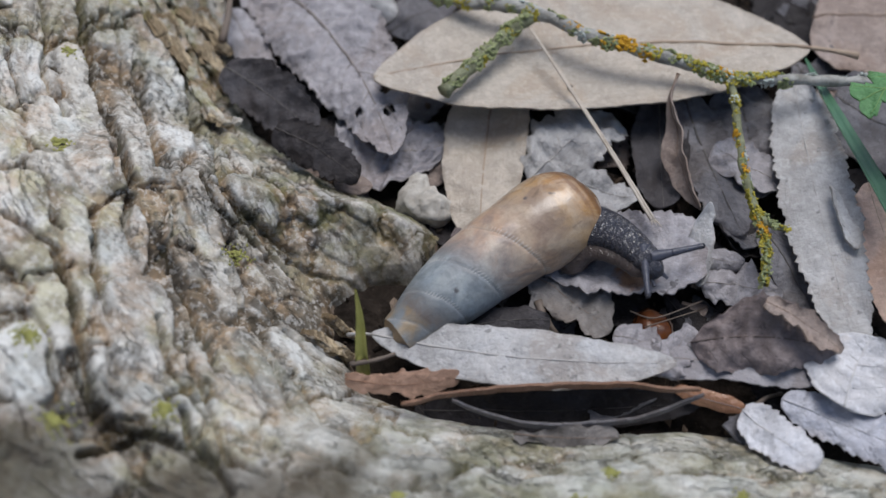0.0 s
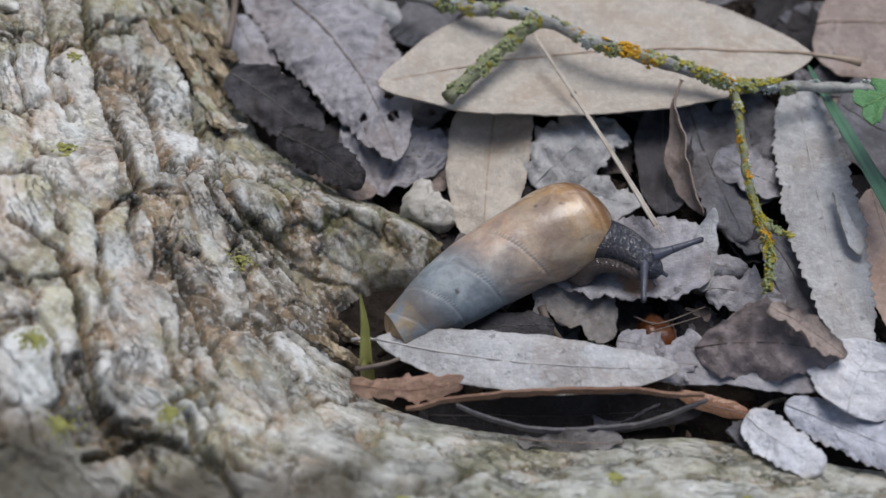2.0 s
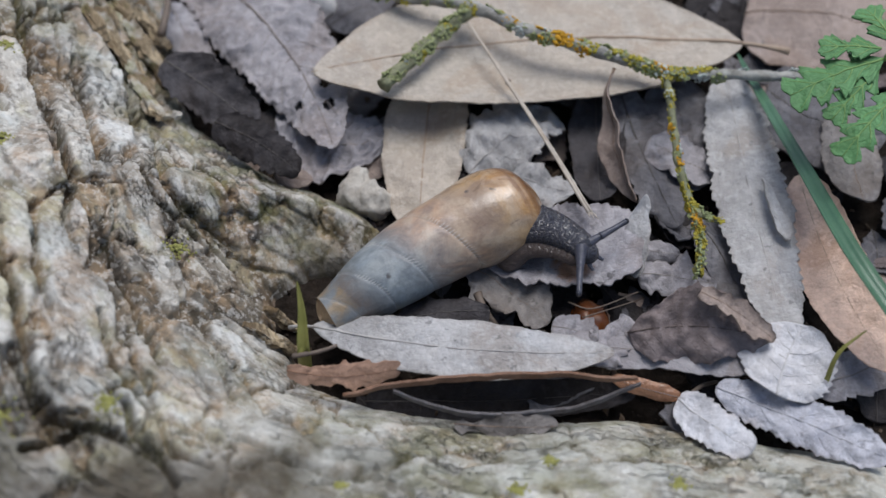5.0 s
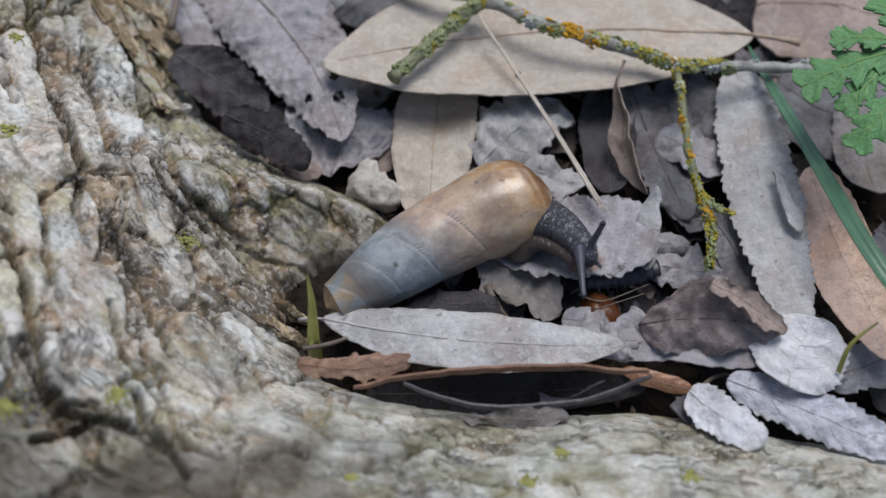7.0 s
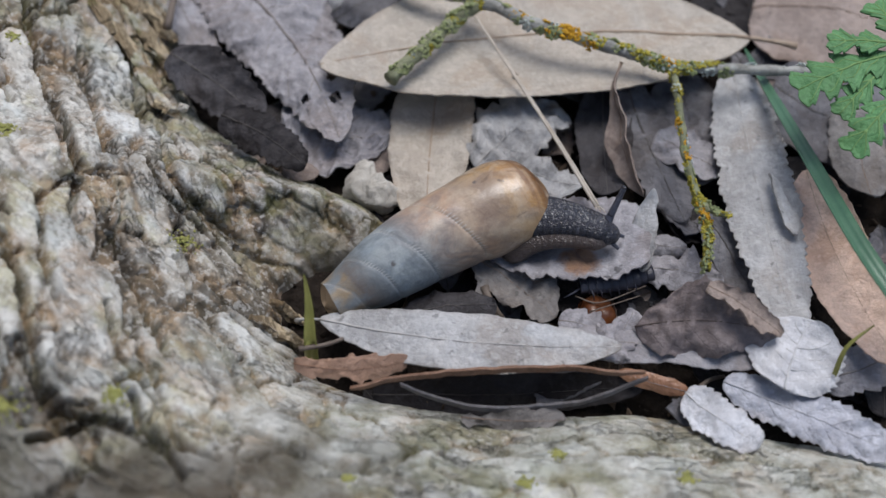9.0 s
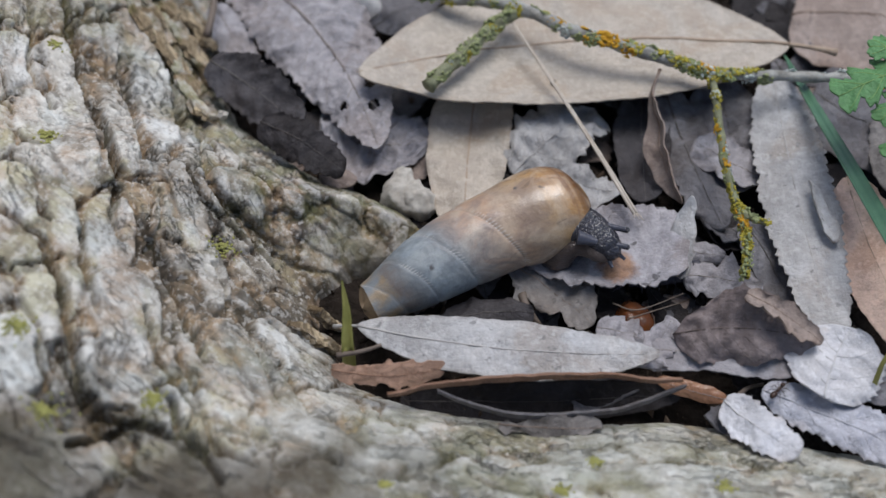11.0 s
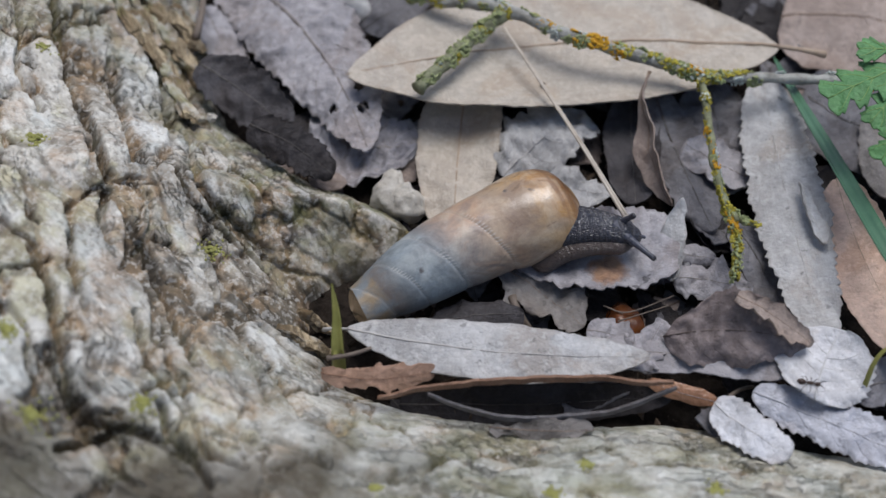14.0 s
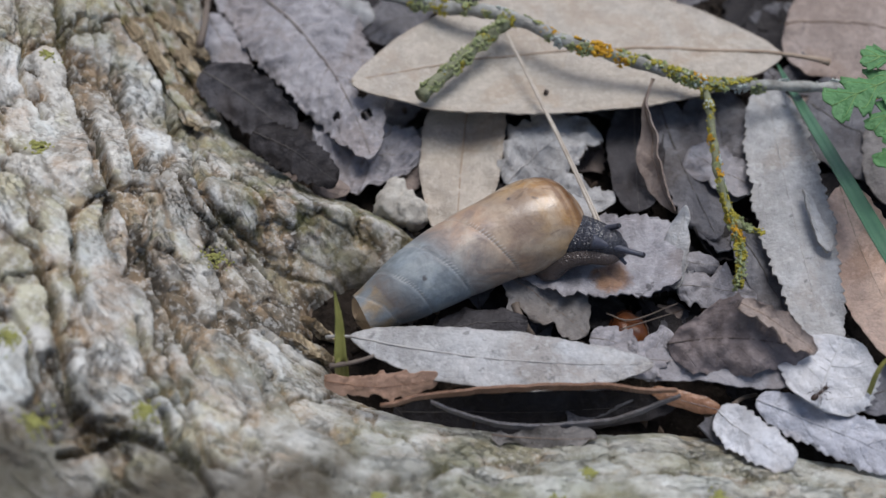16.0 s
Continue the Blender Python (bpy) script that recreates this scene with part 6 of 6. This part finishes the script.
# seconds; tip of the shell (mm), heading
CREEP = [
    (0.0, -7.83, -14.86, 4.50, 38.8),
    (0.5, -8.16, -14.54, 4.50, 37.7),
    (1.0, -8.56, -13.72, 4.50, 33.6),
    (1.5, -8.57, -13.58, 4.50, 32.6),
    (2.5, -8.56, -13.57, 4.50, 32.6),
    (3.5, -8.72, -13.57, 4.50, 32.6),
    (5.8, -9.27, -12.96, 4.50, 31.9),
    (6.5, -9.35, -12.75, 4.50, 31.3),
    (7.0, -9.54, -12.54, 4.50, 30.5),
    (8.0, -9.53, -12.22, 4.50, 30.1),
    (9.0, -9.49, -12.28, 4.50, 30.2),
    (11.3, -9.46, -11.66, 4.50, 28.5),
    (14.5, -9.50, -11.71, 4.50, 28.5),
    (16.0, -9.49, -11.70, 4.50, 28.3),
]
# seconds; head (mm)
REACH = [
    (0.0, 19.84, -7.27, 8.00),
    (0.5, 19.73, -7.55, 8.00),
    (1.0, 19.41, -7.27, 8.00),
    (1.5, 19.19, -6.93, 8.00),
    (2.0, 19.36, -6.52, 8.00),
    (2.5, 19.66, -6.48, 8.00),
    (3.0, 19.91, -6.57, 8.00),
    (3.7, 20.23, -6.06, 8.00),
    (5.8, 19.24, -7.03, 8.00),
    (6.5, 18.93, -7.77, 8.00),
    (7.0, 18.34, -7.85, 8.00),
    (7.5, 18.28, -6.44, 8.00),
    (8.0, 19.09, -6.82, 8.00),
    (8.5, 19.85, -6.16, 8.00),
    (9.0, 21.15, -4.77, 8.00),
    (9.2, 20.61, -5.14, 8.00),
    (11.3, 17.01, -5.56, 8.00),
    (12.0, 17.11, -5.27, 8.00),
    (12.5, 18.50, -4.93, 8.00),
    (13.0, 19.62, -4.35, 8.00),
    (13.5, 19.91, -4.24, 8.00),
    (14.0, 20.47, -3.86, 8.00),
    (14.5, 20.66, -3.51, 8.00),
    (15.0, 20.30, -3.46, 8.00),
    (15.5, 19.20, -3.77, 8.00),
    (16.0, 18.59, -4.37, 8.00),
]
# seconds; tips of both upper tentacles (mm)
FEEL = [
    (0.0, 25.72, -5.70, 9.00, 19.35, -11.70, 8.00),
    (0.5, 25.90, -5.69, 9.00, 19.05, -12.20, 8.00),
    (1.0, 25.60, -4.85, 9.00, 18.93, -11.78, 8.00),
    (1.5, 25.16, -4.49, 9.00, 18.29, -11.61, 8.00),
    (2.0, 25.29, -4.09, 9.00, 18.46, -11.58, 8.00),
    (2.5, 25.33, -3.74, 9.00, 18.51, -11.63, 8.00),
    (3.0, 25.31, -3.76, 9.00, 18.99, -11.92, 8.00),
    (3.7, 25.17, -2.75, 9.00, 19.18, -11.71, 8.00),
    (5.8, 23.19, -4.91, 10.00, 18.36, -13.46, 8.00),
    (6.5, 21.23, -6.53, 11.00, 18.41, -14.00, 8.00),
    (7.0, 20.08, -6.92, 12.00, 17.80, -13.87, 8.00),
    (7.5, 20.87, -5.08, 12.00, 18.55, -13.19, 8.00),
    (8.0, 21.85, -4.45, 12.00, 18.85, -13.63, 8.00),
    (8.5, 23.14, -3.46, 12.00, 19.96, -11.45, 8.00),
    (9.0, 23.14, -1.82, 12.00, 22.0, -5.5, 8.1),
    (9.2, 21.45, -2.86, 11.00, 21.08, -6.61, 9.00),
    (11.3, 19.10, -4.95, 9.00, 19.37, -6.17, 8.00),
    (12.0, 19.29, -5.20, 9.00, 19.82, -8.18, 8.00),
    (12.5, 20.68, -4.78, 9.00, 20.76, -9.50, 8.00),
    (13.0, 20.50, -4.22, 10.00, 21.57, -8.65, 8.00),
    (13.5, 20.44, -4.69, 11.00, 22.17, -8.54, 8.00),
    (14.0, 21.03, -3.70, 11.00, 23.33, -7.41, 8.00),
    (14.5, 21.61, -3.26, 11.00, 23.85, -7.07, 8.00),
    (15.0, 21.17, -3.53, 11.00, 24.07, -6.33, 8.00),
    (15.5, 19.85, -3.34, 10.00, 22.54, -5.64, 8.00),
    (16.0, 19.17, -3.32, 10.00, 21.89, -5.92, 8.00),
]


def at_time(rows, t):
    times = [r[0] for r in rows]
    return [float(np.interp(t, times, [r[k] for r in rows])) for k in range(1, len(rows[0]))]


def motions():
    walk(SNAIL, [(t, shell_pose(x, y, z, h, 5.0)) for t, x, y, z, h in CREEP])
    times = [r[0] for r in REACH]
    keyed = {ob: [] for ob in (*NECK, HEAD, *SOLE, *TENT, *STALK, *FEELER)}
    for t in times:
        sx, sy, sz, hd = at_time(CREEP, t)
        m = shell_pose(sx, sy, sz, hd, 5.0)
        back = m.inverted()
        head = Vector(at_time(REACH, t))
        root = m @ (Vector((0.8, -1.9, 23.8)) * MM) / MM
        way = (m.to_3x3() @ Vector((0.25, -0.55, 0.75)))
        way.z = 0
        reach = (head - root).length
        bend = root + way.normalized() * reach * 0.36
        bend.z = max(root.z, head.z) + 0.2

        def on(q):
            return root * (1 - q) ** 2 + bend * (2 * q * (1 - q)) + head * q * q

        def ahead(q):
            return (bend - root) * (2 * (1 - q)) + (head - bend) * (2 * q)

        for k, ob in enumerate(NECK):
            q = 0.02 + 0.92 * k / (len(NECK) - 1)
            keyed[ob].append((t, back @ along(on(q), ahead(q))))
        for k, ob in enumerate(SOLE):
            q = -0.10 + 1.0 * k / (len(SOLE) - 1)
            p = on(q)
            p = Vector((p.x + 0.1, p.y - 0.75 + 0.03 * k, p.z - 1.05 + 0.01 * k))
            d = ahead(q)
            d.z *= 0.3
            keyed[ob].append((t, back @ along(p, d)))
        face = ahead(1.0)
        keyed[HEAD].append((t, back @ along(head - Vector((0, 0, 0.5)), face)))
        tips = at_time(FEEL, t)
        f = face.normalized()
        side = Vector((0, 0, 1)).cross(f).normalized()
        for k, ob in enumerate(TENT):
            tip = Vector(tips[k * 3:k * 3 + 3])
            start = head + side * (0.8 if k == 0 else -0.8) + Vector((0, 0, 0.55))
            d = tip - start
            out = d.length
            d = (d.normalized() * min(1.0, out / 3.5) + f * max(0.0, 1 - out / 3.5)).normalized()
            keyed[ob].append((t, back @ along(tip - d * 3.6, d)))
            sunk = Vector((0, 0, -0.5)) * max(0.0, 2.8 - out)
            keyed[STALK[k]].append((t, back @ along(start + sunk + d * (max(0.2, out - 2.8) - 3.2), d)))
        for k, ob in enumerate(FEELER):
            s = side * (0.7 if k == 0 else -0.7)
            keyed[ob].append((t, back @ along(head + f * 1.35 + s - Vector((0, 0, 1.0)), f + s * 0.4 - Vector((0, 0, 0.3)))))
    for ob, rows in keyed.items():
        walk(ob, rows)
    walk(WOODLOUSE, [(t, pose(x * MM, y * MM, z * MM, 0, 0, a)) for t, x, y, z, a in [
        (0.0, 23.49, -3.69, 1.00, 12),
        (6.0, 23.48, -3.85, 1.00, 12),
        (6.8, 22.80, -6.99, 2.40, 12),
        (7.4, 22.36, -8.31, 3.00, 12),
        (9.2, 22.24, -8.23, 3.00, 12),
        (11.3, 23.95, -5.30, 1.50, 12),
        (16.0, 24.69, -4.78, 1.20, 12),
    ]])
    walk(ANT_OB, [(t, pose(x * MM, y * MM, z * MM, 0, 0, a)) for t, x, y, z, a in [
        (0.0, 34.80, -21.75, 2.00, 40),
        (10.5, 34.80, -21.75, 2.00, 40),
        (11.3, 34.76, -22.44, 5.00, 50),
        (12.5, 34.76, -21.91, 6.00, 20),
        (13.0, 36.15, -22.02, 6.20, -10),
        (13.5, 37.53, -22.43, 6.20, -15),
        (14.5, 39.13, -22.57, 6.20, 0),
        (15.1, 38.92, -22.77, 6.20, 25),
        (16.0, 39.29, -22.70, 6.20, 40),
    ]])
    a = STRAW_OB.matrix_world.translation / MM
    walk(STRAW_OB, [(t, pose(a.x * MM, a.y * MM, a.z * MM, 0, 0, r)) for t, r in ((0, 0), (14.3, 0), (14.8, -3.4), (15.4, -5.2), (16, -6.2))])


motions()
